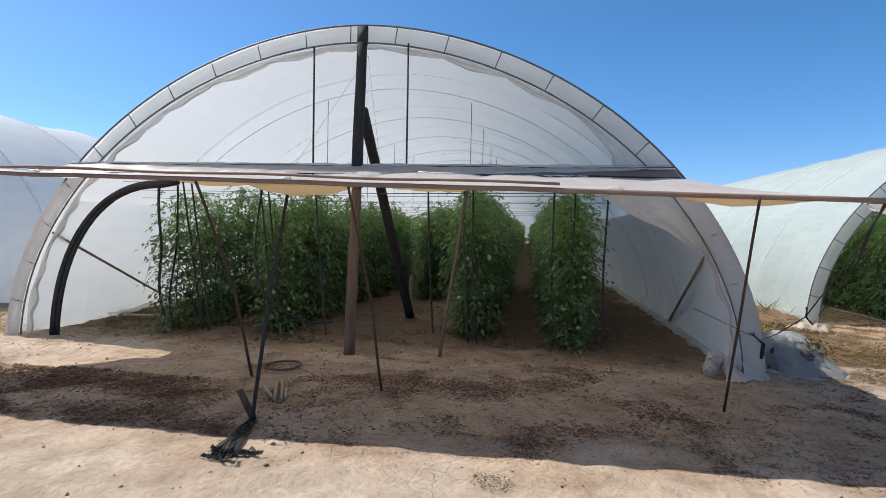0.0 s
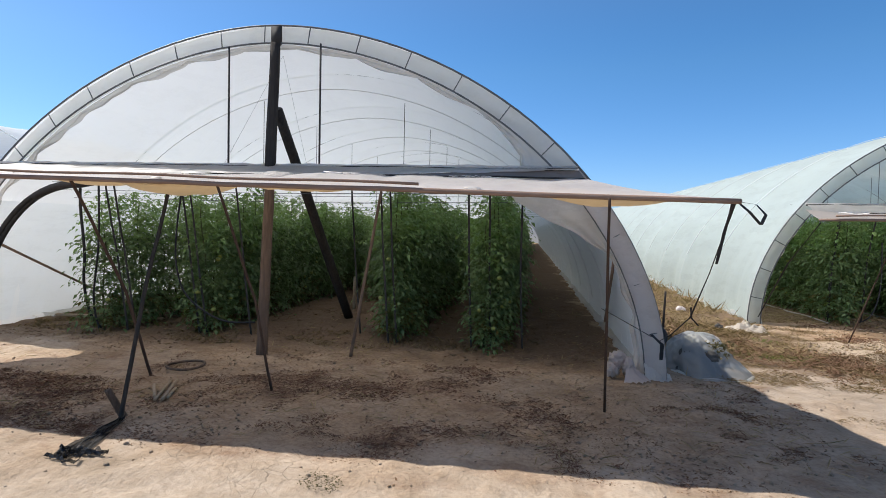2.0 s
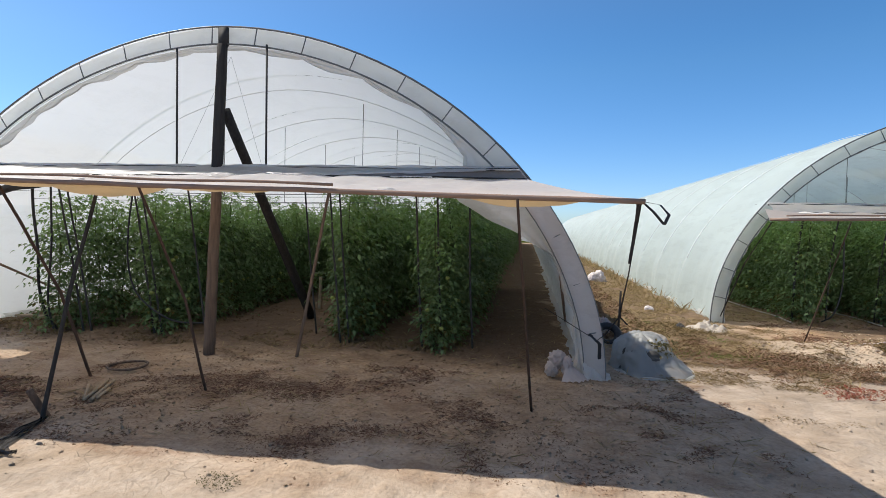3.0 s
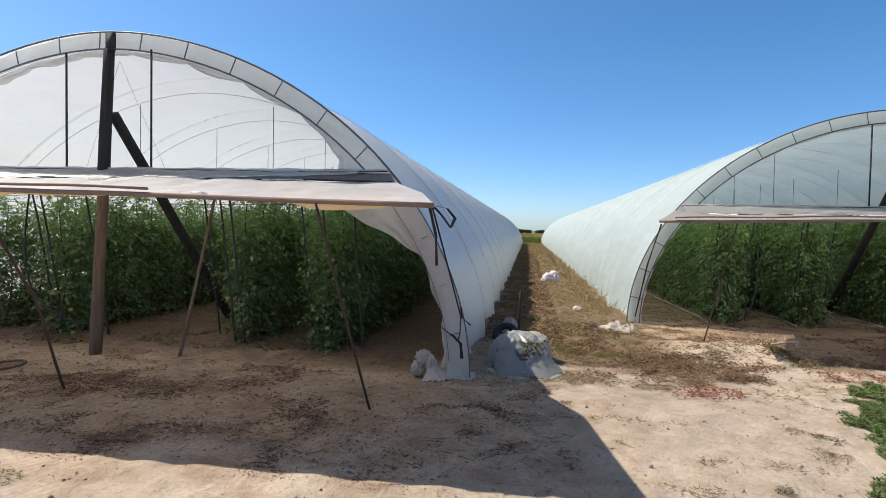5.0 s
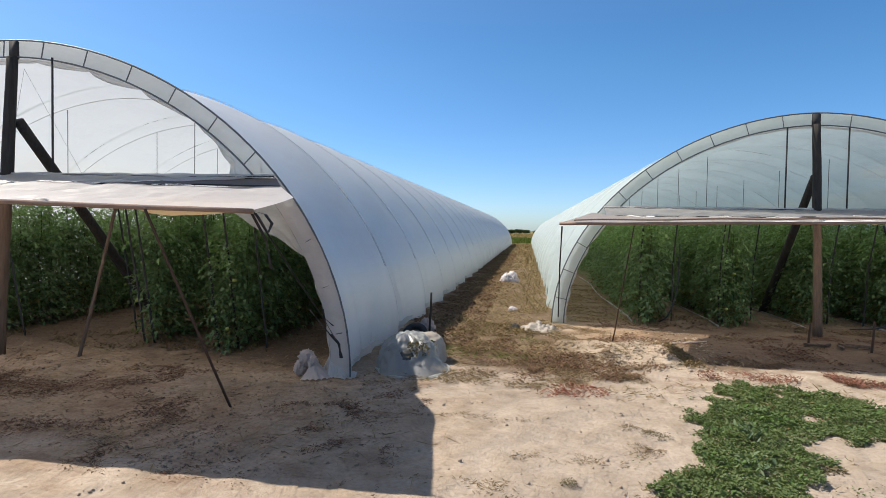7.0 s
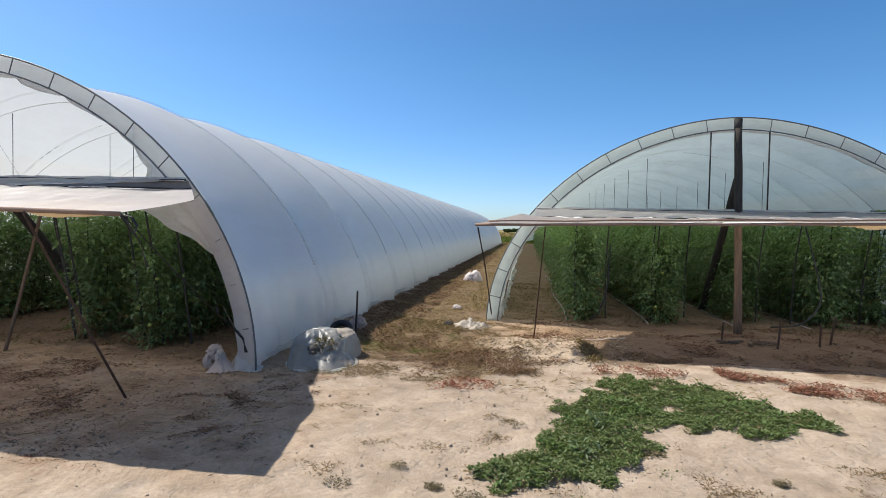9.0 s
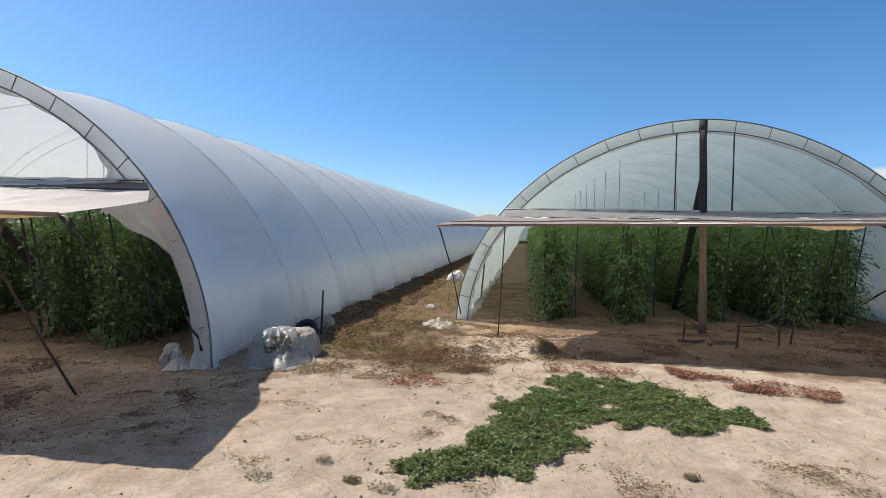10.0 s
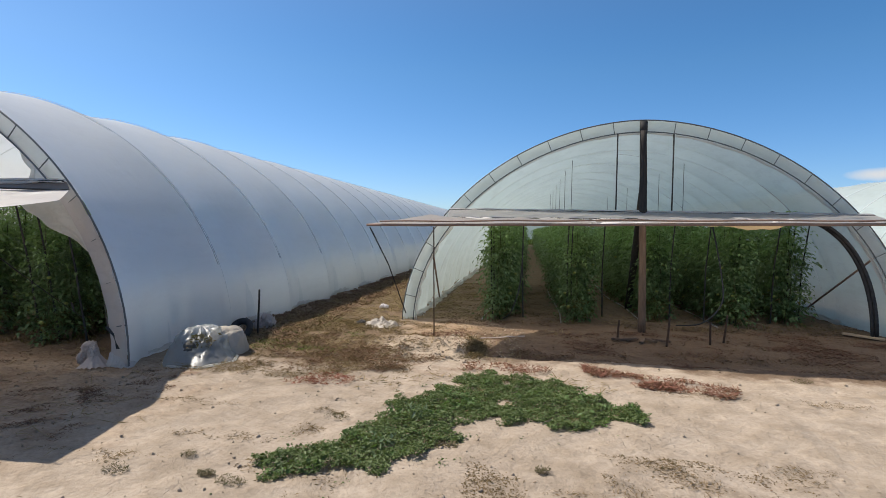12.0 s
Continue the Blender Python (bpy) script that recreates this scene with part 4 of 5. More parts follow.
def plant_kind(seed, tall):
    r = np.random.default_rng(seed)
    ob = thing("tomato_plant", "tall staked tomato plant with dark green leaves", "tomato plant", (0, 0, 0), "tomato plants in rows")
    stem = [(0.03 * math.sin(i * 0.9 + seed), 0.03 * math.cos(i * 0.7), tall * i / 10) for i in range(11)]
    part("stem", Geo().tube(stem, [0.014 - 0.0008 * i for i in range(11)], 5), STEM, ob)
    n = 165
    z = 0.12 + (0.76 * tall - 0.1) * r.uniform(0, 1, n) ** 0.85
    v, t = tomato_leaves(r, r.normal(0, 0.10, n), r.normal(0, 0.08, n), z, 0.34, 7, 0.080)
    part("foliage", tri_mesh("foliage", v, t, LEAF), LEAF, ob)["kind"] = "stuff"
    # top leaves and shoots, coloured lighter for the sun coming through the film
    n, tips = 55, 18
    v, t = tomato_leaves(r, r.normal(0, 0.10, n), r.normal(0, 0.08, n), tall * r.uniform(0.70, 1.0, n), 0.33, 7, 0.080)
    v2, t2 = tomato_leaves(r, r.normal(0, 0.13, tips), r.normal(0, 0.12, tips), r.uniform(tall - 0.05, tall + 0.16, tips), 0.13, 7, 0.06)
    v, t = np.concatenate([v, v2]), np.concatenate([t, t2 + len(v)])
    part("young_foliage", tri_mesh("young_foliage", v, t, LEAF_SUNLIT), LEAF_SUNLIT, ob, "top leaves and shoots, lighter green with the sunlight put into their colour")["kind"] = "stuff"
    m = 15
    v, t = tomato_leaves(r, r.normal(0, 0.10, m), r.normal(0, 0.08, m), r.uniform(0.08, 0.55, m), 0.24)
    part("withered_foliage", tri_mesh("withered_foliage", v, t, LEAF_DRY), LEAF_DRY, ob, "yellowed withered leaves")
    for k in range(3):
        a = r.uniform(0, 6.28)
        c = (0.27 * math.cos(a), 0.2 * math.sin(a), r.uniform(0.3, 1.3))
        part("tomato", Geo().ball(c, r.uniform(0.028, 0.04), 2, (1, 1, 0.88)), FRUIT, ob, "pale green unripe tomato")
    return ob


KINDS = [plant_kind(11, 1.98), plant_kind(12, 1.90), plant_kind(13, 2.06)]
used = [False] * 3


def place_plant(x, y, k, turn, size):
    m = pose(x, y, ground_height(x, y), 0, 0, turn) @ Matrix.Diagonal((size, size, size, 1))
    if not used[k]:
        used[k] = True
        KINDS[k].matrix_basis = m
        return
    ob = copy_thing(KINDS[k], m)
    ob.matrix_basis = m


ROWS_A = ((-7.5, 0.78, 9.5), (-6.1, 1.0, 9.5), (-4.62, 5.2, 11.0), (-3.25, 1.15, 8.5), (-1.85, 0.85, 8.5))
ROWS_B = ((4.53, 4.9, 12.0), (6.08, 5.0, 12.0), (7.7, 5.5, 12.0), (9.05, 5.2, 12.5), (10.38, 5.7, 12.5))
for row, (x, ya, yb) in enumerate(ROWS_A + ROWS_B):
    y = ya
    while y < yb:
        place_plant(x + rng.normal(0, 0.05), y, int(rng.integers(3)), rng.uniform(0, 360), rng.uniform(0.90, 1.07))
        y += rng.uniform(0.28, 0.36)


def far_row_mesh(length, per_metre, lo, hi, seed, mat):
    r = np.random.default_rng(seed)
    n = int(length * per_metre)
    v, t = tomato_leaves(r, r.normal(0, 0.12, n), r.uniform(0, length, n), lo + (hi - lo) * r.uniform(0, 1, n) ** 0.85, 0.32, 7, 0.095)
    return tri_mesh("tomato_row", v, t, mat)


FAR, FAR_TOPS = far_row_mesh(46.0, 92, 0.1, 1.55, 77, LEAF), far_row_mesh(46.0, 32, 1.45, 2.02, 78, LEAF_SUNLIT)
for x, ya, yb in ROWS_A + ROWS_B:
    ob = thing("tomato_row", "long hedge of tomato plants running down the tunnel", "tomato plants", (x, yb, 0), "far tomato rows", "stuff")
    for label, mesh in (("foliage", FAR), ("young_foliage", FAR_TOPS)):
        leaves = new(label, mesh)
        leaves.parent = ob

# drip tapes along the rows
for x, y in ((4.16, 4.7), (5.72, 4.8), (7.32, 5.0), (8.7, 5.0)):
    tape = [(x + 0.05 * math.sin(i * 0.8), y + 0.8 * i, ground_height(x, y + 0.8 * i) + 0.012) for i in range(14)]
    solo("drip_tape", Geo().tube(tape, 0.016, 6), LEGFILM, "pale flat drip tape lying along a plant row", "drip tape", "drip tapes")

# row-end posts
for x, y, top in ((-7.2, 0.32, 2.2), (-7.08, 0.33, 2.2), (-6.1, 0.4, 2.2), (-6.0, 0.42, 2.2), (-5.35, 0.5, 2.2), (-3.87, 1.0, 2.2),
                  (-3.29, 0.45, 2.2), (-3.18, 0.5, 2.2), (-2.14, 0.45, 2.2), (-1.88, 0.5, 2.2), (-1.47, 0.55, 2.15)):
    stick("row_post", [(x + 0.03, y + 0.5, -0.05), (x - 0.01, y + 0.34, 1.1), (x, y + 0.1, top)], 0.014, DARKPIPE, "thin dark post at the end of a plant row", "post", "row-end posts")
for x, y, top in ((4.32, 4.62, 2.1), (4.36, 4.75, 2.1), (4.95, 4.7, 2.1), (5.85, 4.8, 2.1), (5.93, 4.8, 2.1), (6.6, 5.2, 2.1), (7.9, 5.0, 2.1), (8.6, 5.1, 2.1), (9.2, 5.2, 2.1), (9.9, 5.2, 2.1), (10.35, 5.6, 2.1), (10.6, 5.6, 2.1)):
    stick("row_post", [(x + 0.03, y + 0.5, -0.05), (x - 0.01, y + 0.34, 1.1), (x, y + 0.1, top)], 0.014, DARKPIPE, "thin dark post at the end of a plant row", "post", "row-end posts")

# ---- straps ----
def strap(pts, label, w=0.03):
    """A flat black band through pts."""
    P = [Vector(p) for p in pts]
    line = []
    for a, b in zip(P, P[1:]):
        line += [a.lerp(b, i / 5) for i in range(5)]
    line.append(P[-1])

    def fn(u, v):
        k = min(u * (len(line) - 1), len(line) - 1.001)
        p = line[int(k)].lerp(line[int(k) + 1], k - int(k))
        a = 0.6 * math.sin(u * 7)
        return p + Vector((math.cos(a), math.sin(a), 0)) * w * (v - 0.5)

    return solo("strap", Geo().sheet(fn, 40, 2), RUBBER, label, "strap", "black straps")


strap([(0.05, -2.06, 1.83), (0.10, -1.4, 1.26), (0.13, -0.82, 0.80), (0.07, -0.4, 0.55), (0.01, -0.1, 0.41)], "black rubber strap tied from the flap to the tunnel leg", 0.015)
strap([(0.03, -2.06, 1.83), (0.05, -1.85, 1.60), (0.04, -1.74, 1.36)], "short loose end of black strap hanging from the flap", 0.024)
strap([(0.07, -2.07, 1.82), (0.17, -2.09, 1.80), (0.23, -2.10, 1.73), (0.20, -2.10, 1.66), (0.13, -2.08, 1.75), (0.07, -2.06, 1.81)], "loop of black strap at the flap's end", 0.024)
strap([(0.13, -0.84, 0.90), (0.14, -0.82, 0.80), (0.22, -0.78, 0.72)], "loose ends of the knot in the long black strap", 0.02)
strap([(2.62, 2.02, 1.78), (2.66, 3.0, 1.15), (2.72, 4.15, 0.12)], "black strap tied from the flap to the tunnel leg", 0.024)
strap([(-0.06, -0.14, 0.50), (0.05, -0.16, 0.40), (0.06, -0.1, 0.22)], "short black strap knotted round the tunnel leg", 0.04)

strap([(-0.05, -0.12, 0.47), (-0.28, 0.1, 0.58), (-0.52, 0.35, 0.69)], "thin strap stretched inwards from the tunnel leg", 0.018)

# ---- things on the ground ----
def crumple(name, c, size, mat, label, category, seed, group="", lumps=4):
    """A crumpled plastic bag or heap of folds lying at c."""
    r = random.Random(int(seed * 10))
    c = (c[0], c[1], c[2] + ground_height(c[0], c[1]))
    g = Geo()
    for k in range(lumps):
        a = r.uniform(0, 6.28)
        d = 0.0 if k == 0 else r.uniform(0.45, 0.8)
        hub = Vector((c[0] + size[0] * d * math.cos(a), c[1] + size[1] * d * math.sin(a), c[2]))
        f = (0.75 if k == 0 else r.uniform(0.35, 0.6))
        start = len(g.v)
        g.ball((0, 0, 0), 1.0, 4)
        for i in range(start, len(g.v)):
            n = g.v[i].normalized()
            w = n + Vector((seed, k * 3.0, 0))
            fold = 1 - abs(noise.noise(w * 2.2)) * 0.75 + 0.18 * noise.noise(w * 5.5) - abs(noise.noise(w * 9)) * 0.15
            p = Vector((n.x * size[0] * f * fold * 1.3, n.y * size[1] * f * fold * 1.3, max(n.z, -0.1) * size[2] * (f + 0.25) * fold))
            g.v[i] = hub + p
    return solo(name, g, mat, label, category, group)


def bundle():
    """A beige sack under clear grey plastic, with weeds grown into it."""
    ob = thing("plastic_bundle", "beige sack wrapped in crumpled grey plastic against the tunnel wall", "plastic bundle", (0.85, 0.8, 0))

    def blob(cx, cy, rx, ry, h, seed, skirt, rough=1.0):
        def fn(u, v):
            a, e = 2 * math.pi * u, math.pi / 2 * v
            d = Vector((math.cos(a), math.sin(a), v * 1.6))
            r = 1 + rough * (1 - v ** 5) * (0.18 * noise.noise(d * 1.3 + Vector((seed, 0, 0))) - 0.16 * abs(noise.noise(d * 2.6 + Vector((0, seed, 0)))) - 0.08 * abs(noise.noise(d * 5.5)) + 0.03 * noise.noise(d * 9))
            flare = 1 + skirt * max(0.0, 1 - v * 4.5) * (1 + 0.5 * math.sin(a * 5 + seed))
            cz = math.cos(e) ** 0.55
            return (cx + rx * r * flare * math.cos(a) * cz, cy + ry * r * flare * math.sin(a) * cz, h * (r * math.sin(e) ** 0.75 + 0.06 * rough * (1 - v ** 4) * noise.noise(d * 4)))
        return Geo().sheet(fn, 72, 26)

    def dome(u, v):
        a, e = 2 * math.pi * u, math.pi / 2 * v
        d = Vector((math.cos(a), math.sin(a), v * 1.6))
        fold = 0.05 * math.sin(a * 6 + 5 * noise.noise(d * 1.5)) * (1 - v) + 0.12 * noise.noise(d * 1.2 + Vector((3, 0, 0))) - 0.16 * abs(noise.noise(d * 2.7)) - 0.09 * abs(noise.noise(d * 5.6)) + 0.06
        fold *= 1 - v ** 5
        flare = (0.12 + 0.30 * max(0.0, math.cos(a + 0.75))) * max(0.0, 1 - v * 3.5) ** 1.5
        k = (1 + fold) * math.cos(e) ** 0.75 + flare
        lean = math.sin(e) ** 1.5
        return (0.70 - 0.07 * lean + 0.38 * k * math.cos(a), 0.60 + 0.14 * lean + 0.40 * k * math.sin(a), 0.42 * (1 + fold) * math.sin(e) ** 0.95 + 0.01)

    part("wrap", Geo().sheet(dome, 96, 30), TARP, ob, "crumpled clear grey plastic wrap")
    hem = []
    for i in range(61):
        a = 2 * math.pi * i / 60
        k = 1.10 + 0.30 * max(0.0, math.cos(a + 0.75)) + 0.05 * noise.noise(Vector((math.cos(a) * 3, math.sin(a) * 3, 0)))
        hem.append((0.70 + 0.38 * k * math.cos(a), 0.60 + 0.40 * k * math.sin(a), 0.03 + 0.010 * math.sin(a * 7)))
    part("hem", Geo().tube(hem, [0.017 + 0.010 * noise.noise(Vector((i * 0.6, 0, 0))) for i in range(61)], 7, False), BAND, ob, "rolled white hem of the plastic")
    part("filling", blob(0.64, 0.54, 0.30, 0.30, 0.30, 2.0, 0.0), RUBBISH, ob, "dark rubbish under the plastic")
    part("sack", blob(0.82, 1.06, 0.27, 0.28, 0.38, 4.0, 0.05, 0.6), BAGW, ob, "beige sack")
    r = np.random.default_rng(3)
    n = 200
    p = np.stack([r.normal(0.80, 0.08, n), r.normal(0.46, 0.08, n), r.uniform(0.22, 0.38, n)], 1)
    L = r.uniform(0.03, 0.07, n)
    v, t = leaflets(p, unit(r, n) + np.array([0, 0, 0.5]), unit(r, n), L, L * 0.5)
    part("weed_growth", tri_mesh("weed_growth", v, t, OLIVE), OLIVE, ob, "weeds grown through the plastic")["kind"] = "stuff"
    ob.location.z -= 0.05
    return ob


bundle()
def knotted_bag(c, label):
    """A thin bag tied at its neck, with its two ears and a skirt of folds lying on the soil."""
    g = Geo()
    for dx, dy, dz, r, sq in ((-0.10, 0.03, 0.20, 0.095, (1.0, 0.9, 1.0)), (-0.16, 0.0, 0.09, 0.085, (0.9, 0.9, 1.0)), (0.0, -0.02, 0.13, 0.075, (0.8, 0.8, 1.5))):
        start = len(g.v)
        g.ball((0, 0, 0), 1.0, 4)
        for i in range(start, len(g.v)):
            q = g.v[i].normalized()
            w = q * 1.9 + Vector((dx * 40, 1, 3))
            k = 1 - 0.55 * abs(noise.noise(w)) - 0.35 * abs(noise.noise(w * 2.3)) + 0.15 * noise.noise(w * 5)
            g.v[i] = Vector(c) + Vector((dx + q.x * r * sq[0] * k * 1.2, dy + q.y * r * sq[1] * k * 1.2, max(0.01, dz + q.z * r * sq[2] * k * 1.2)))

    def skirt(u, v):
        a = -1.9 + 2.2 * u
        r = 0.03 + 0.20 * v * (1 + 0.3 * noise.noise(Vector((u * 4, 1, 2))))
        z = 0.17 * (1 - v) ** 1.4 + 0.03 * abs(noise.noise(Vector((u * 8, v * 2, 5)))) + 0.01
        return Vector(c) + Vector((math.cos(a) * r, math.sin(a) * r, z))
    g.sheet(skirt, 40, 16)
    return solo("plastic_bag", g, BAGP, label, "plastic bag", "stray white bags")


def loose_hem():
    """The leg's film trailing over the ground, ragged at its edge."""
    def fn(u, v):
        x = -0.10 + 0.30 * u + 0.03 * noise.noise(Vector((v * 3, u * 4, 2)))
        y = -0.04 - (0.10 + 0.07 * noise.noise(Vector((u * 6, 2, 1)))) * v + 0.10 * u
        lift = (0.16 - 0.12 * u) * (1 - v) ** 1.5 + 0.03 * abs(noise.noise(Vector((u * 11, v * 2, 4)))) * (1 - 0.5 * u) + 0.006
        return (x, y, ground_height(x, y) + lift)
    part("loose_hem", Geo().sheet(fn, 60, 16), GATHER, A.ob, "ragged dirty hem of film trailing on the soil")


loose_hem()
knotted_bag((-0.28, -0.08, -0.01), "knotted crumpled white plastic bag by the tunnel leg")
crumple("plastic_bag", (1.64, 12.2, 0.0), (0.28, 0.24, 0.38), WHITEBAG, "white plastic bag lying in the straw alley", "plastic bag", 8.0, "stray white bags")
crumple("plastic_bag", (1.83, 5.75, 0.0), (0.10, 0.09, 0.09), WHITEBAG, "scrap of white plastic lying in the straw alley", "plastic bag", 9.0, "stray white bags")
crumple("plastic_bag", (0.50, 2.85, 0.0), (0.17, 0.22, 0.27), BAGP, "small white bag behind the stake", "plastic bag", 3.0, "stray white bags")


def torn_heap():
    """A ragged crumpled sheet of old film lying in ridges on the soil."""
    def fn(u, v):
        a = 2 * math.pi * u
        ragged = 1 + 0.45 * noise.noise(Vector((math.cos(a) * 1.8, math.sin(a) * 1.8, 3))) + 0.2 * noise.noise(Vector((math.cos(a) * 5, math.sin(a) * 5, 8)))
        x, y = 2.36 + 0.33 * v * ragged * math.cos(a), 3.66 + 0.24 * v * ragged * math.sin(a)
        ridge = abs(noise.noise(Vector((x * 7, y * 4, 1)))) * 0.9 + abs(noise.noise(Vector((x * 13, y * 15, 5)))) * 0.5
        return (x, y, ground_height(x, y) + 0.004 + (0.035 + 0.16 * ridge) * (1 - v ** 3))
    solo("plastic_heap", Geo().sheet(fn, 72, 26), BAGW, "crumpled heap of pale torn film at a tunnel foot", "plastic heap")


torn_heap()
crumple("soil_clod", (1.94, 3.78, 0.0), (0.10, 0.09, 0.10), RUBBISH, "dark clod of earth and roots on the alley", "clod", 12.0)
def torn_strips(ends, n, seed, label):
    """A tangle of torn black plastic strips lying between two points of the ground."""
    r = random.Random(seed)
    g = Geo()
    a, b = Vector(ends[0]), Vector(ends[1])
    for k in range(n):
        p0, p1 = a.lerp(b, r.uniform(0.0, 0.35)), a.lerp(b, r.uniform(0.55, 1.0))
        side = r.uniform(-0.13, 0.13)
        w = r.uniform(0.006, 0.018)

        def fn(u, v):
            p = p0.lerp(p1, u)
            q = p + Vector((side * math.sin(math.pi * u) + 0.06 * noise.noise(Vector((u * 4, k, 1))), 0.05 * noise.noise(Vector((u * 4, k, 5))), 0))
            z = ground_height(q.x, q.y) + 0.008 + 0.05 * abs(noise.noise(Vector((u * 5, k * 2.0, 3)))) + 0.02 * v
            return (q.x + w * (v - 0.5), q.y + w * 0.6 * (v - 0.5), z)
        g.sheet(fn, 26, 3)
    return solo("black_strips", g, SHRED, label, "plastic strips", "torn black plastic", "stuff")


torn_strips(((-4.30, -2.86, 0), (-4.68, -2.80, 0)), 7, 8, "tangle of torn black plastic strips on the soil")
torn_strips(((-4.45, -3.02, 0), (-4.66, -2.84, 0)), 4, 3, "looped black plastic strips at the shade's edge")


def torn_sheet():
    """A thin black sheet lying in lengthwise folds."""
    def fn(u, v):
        p = Vector((-4.68, -2.24, 0)).lerp(Vector((-4.60, -2.86, 0)), u)
        wide = 0.08 + 0.13 * u + 0.05 * noise.noise(Vector((u * 3, 2, 1)))
        x = p.x + wide * (v - 0.35)
        y = p.y + 0.05 * noise.noise(Vector((v * 4, u * 2, 6)))
        fold = 0.05 * abs(noise.noise(Vector((v * 7, u * 2.2, 3)))) + 0.02 * noise.noise(Vector((v * 15, u * 5, 8)))
        return (x, y, ground_height(x, y) + 0.012 + max(0.0, fold) * (1.2 - 0.6 * u) * math.sin(math.pi * min(1.0, 0.1 + v * 0.9)))
    return solo("black_sheet", Geo().sheet(fn, 40, 40), SHRED, "thin torn black plastic sheet lying in folds on the soil", "plastic sheet", "torn black plastic")


torn_sheet()


def ring(name, c, R, r, mat, label, category, tilt=0.0, wob=0.02):
    pts = []
    for i in range(29):
        a = 2 * math.pi * i / 28
        pts.append(Vector(c) + Vector((R * math.cos(a), R * math.sin(a) * math.cos(tilt), R * math.sin(a) * math.sin(tilt) + wob * math.sin(a * 2))))
    return solo(name, Geo().tube(pts, r, 10, False), mat, label, category)


ring("hose_ring", (-5.15, -0.73, 0.012), 0.195, 0.014, TIMBER, "ring of old dark hose lying on the soil", "hose", 0.0, 0.005)
ring("tyre", (0.46, 2.05, 0.09), 0.15, 0.055, RUBBER, "old black tyre leaning on the tunnel wall", "tyre", radians(50), 0.0)
for p, q in (((-5.04, -1.38), (-4.76, -1.74)), ((-4.97, -1.22), (-4.71, -1.80)), ((-4.92, -1.20), (-4.65, -1.78)), ((-4.78, -1.42), (-4.63, -1.74))):
    P, Q = Vector((p[0], p[1], 0.03)), Vector((q[0], q[1], 0.03))
    P.z += ground_height(P.x, P.y)
    Q.z += ground_height(Q.x, Q.y)
    solo("wood_offcut", Geo().tube([P, P.lerp(Q, 0.5), Q], [0.016, 0.015, 0.015], 8), PALEWOOD, "short pale wooden offcut lying on the soil", "wood offcut", "offcuts on the soil")
stick("stub", [(-4.70, -2.15, -0.03), (-4.77, -2.27, 0.215)], 0.030, TIMBER, "short leaning timber stub in the soil", "stub", "stubs")
g = Geo().box(pose(-8.15, 1.6, 0.05, 0, 2, 14), 1.7, 0.09, 0.03, 0.006)
solo("board", g, PALEWOOD, "weathered board lying along the tunnel floor", "board", "loose boards", smooth=False)
g = Geo().box(pose(10.95, 4.5, 0.0, 0, 2, -38), 0.6, 0.13, 0.03, 0.006)
solo("board", g, PALEWOOD, "weathered board lying on the tunnel floor", "board", "loose boards", smooth=False)
for x, y in ((-4.69, 3.69), ):
    stick("stub", [(x, y, -0.03), (x + 0.02, y, 0.64)], 0.035, PALEWOOD, "short pale post standing by the brace", "stub", "stubs")
# pale strip added to draw the thin sunlit sliver at the shadow's edge
solo("film_edge", Geo().sheet(lambda u, v: (4.22 + 0.8 * u, 2.86 + 0.36 * u + 0.035 * (v - 0.5) + 0.02 * noise.noise(Vector((u * 9, 2, 1))), 0.010 + ground_height(4.34 + 0.8 * u, 2.86 + 0.36 * u) + 0.018 * math.sin(math.pi * v)), 40, 6), BAGP, "pale strip standing in for a sunlit sliver of soil", "film strip")
for x0, y0, x1, y1, h in ((8.3, 3.55, 8.34, 3.5, 0.42), (6.55, 3.3, 6.58, 3.3, 0.3), (7.25, 2.95, 7.3, 2.98, 0.42), (8.0, 3.25, 7.98, 3.2, 0.35)):
    stick("stub", [(x0, y0, -0.02), (x1, y1, h)], 0.018, STICK, "short brown stick standing in the soil", "stub", "stubs")
for k in range(5):
    g = Geo().box(pose(6.6 + 0.16 * k, 3.2 + 0.09 * math.sin(k * 2.2), -0.005, 4 * k, 3, 35 * k), 0.32, 0.06, 0.035, 0.006)
    solo("wood_offcut", g, TIMBER, "weathered wooden offcut lying on the soil", "wood offcut", "offcuts on the soil", smooth=False)


def hose(pts, r, label):
    P = [Vector(p) for p in pts]
    line = []
    for i in range(len(P) - 1):
        a, b, c, d = P[max(i - 1, 0)], P[i], P[i + 1], P[min(i + 2, len(P) - 1)]
        for k in range(8):
            t = k / 8
            line.append(0.5 * ((2 * b) + (c - a) * t + (2 * a - 5 * b + 4 * c - d) * t * t + (3 * b - a - 3 * c + d) * t ** 3))
    line.append(P[-1])
    return solo("drip_hose", Geo().tube(line, r, 7), RUBBER, label, "hose", "irrigation hoses")


hose([(-7.46, 0.29, 2.13), (-7.52, 0.36, 1.75), (-7.55, 0.45, 1.2), (-7.7, 0.6, 0.7), (-7.74, 0.75, 0.25), (-7.6, 0.8, 0.03)], 0.019, "black irrigation hose hanging down at a row end")
hose([(-7.2, 0.32, 2.1), (-7.28, 0.4, 1.3), (-7.5, 0.55, 0.5), (-7.45, 0.6, 0.04)], 0.014, "black irrigation hose hanging down at a row end")
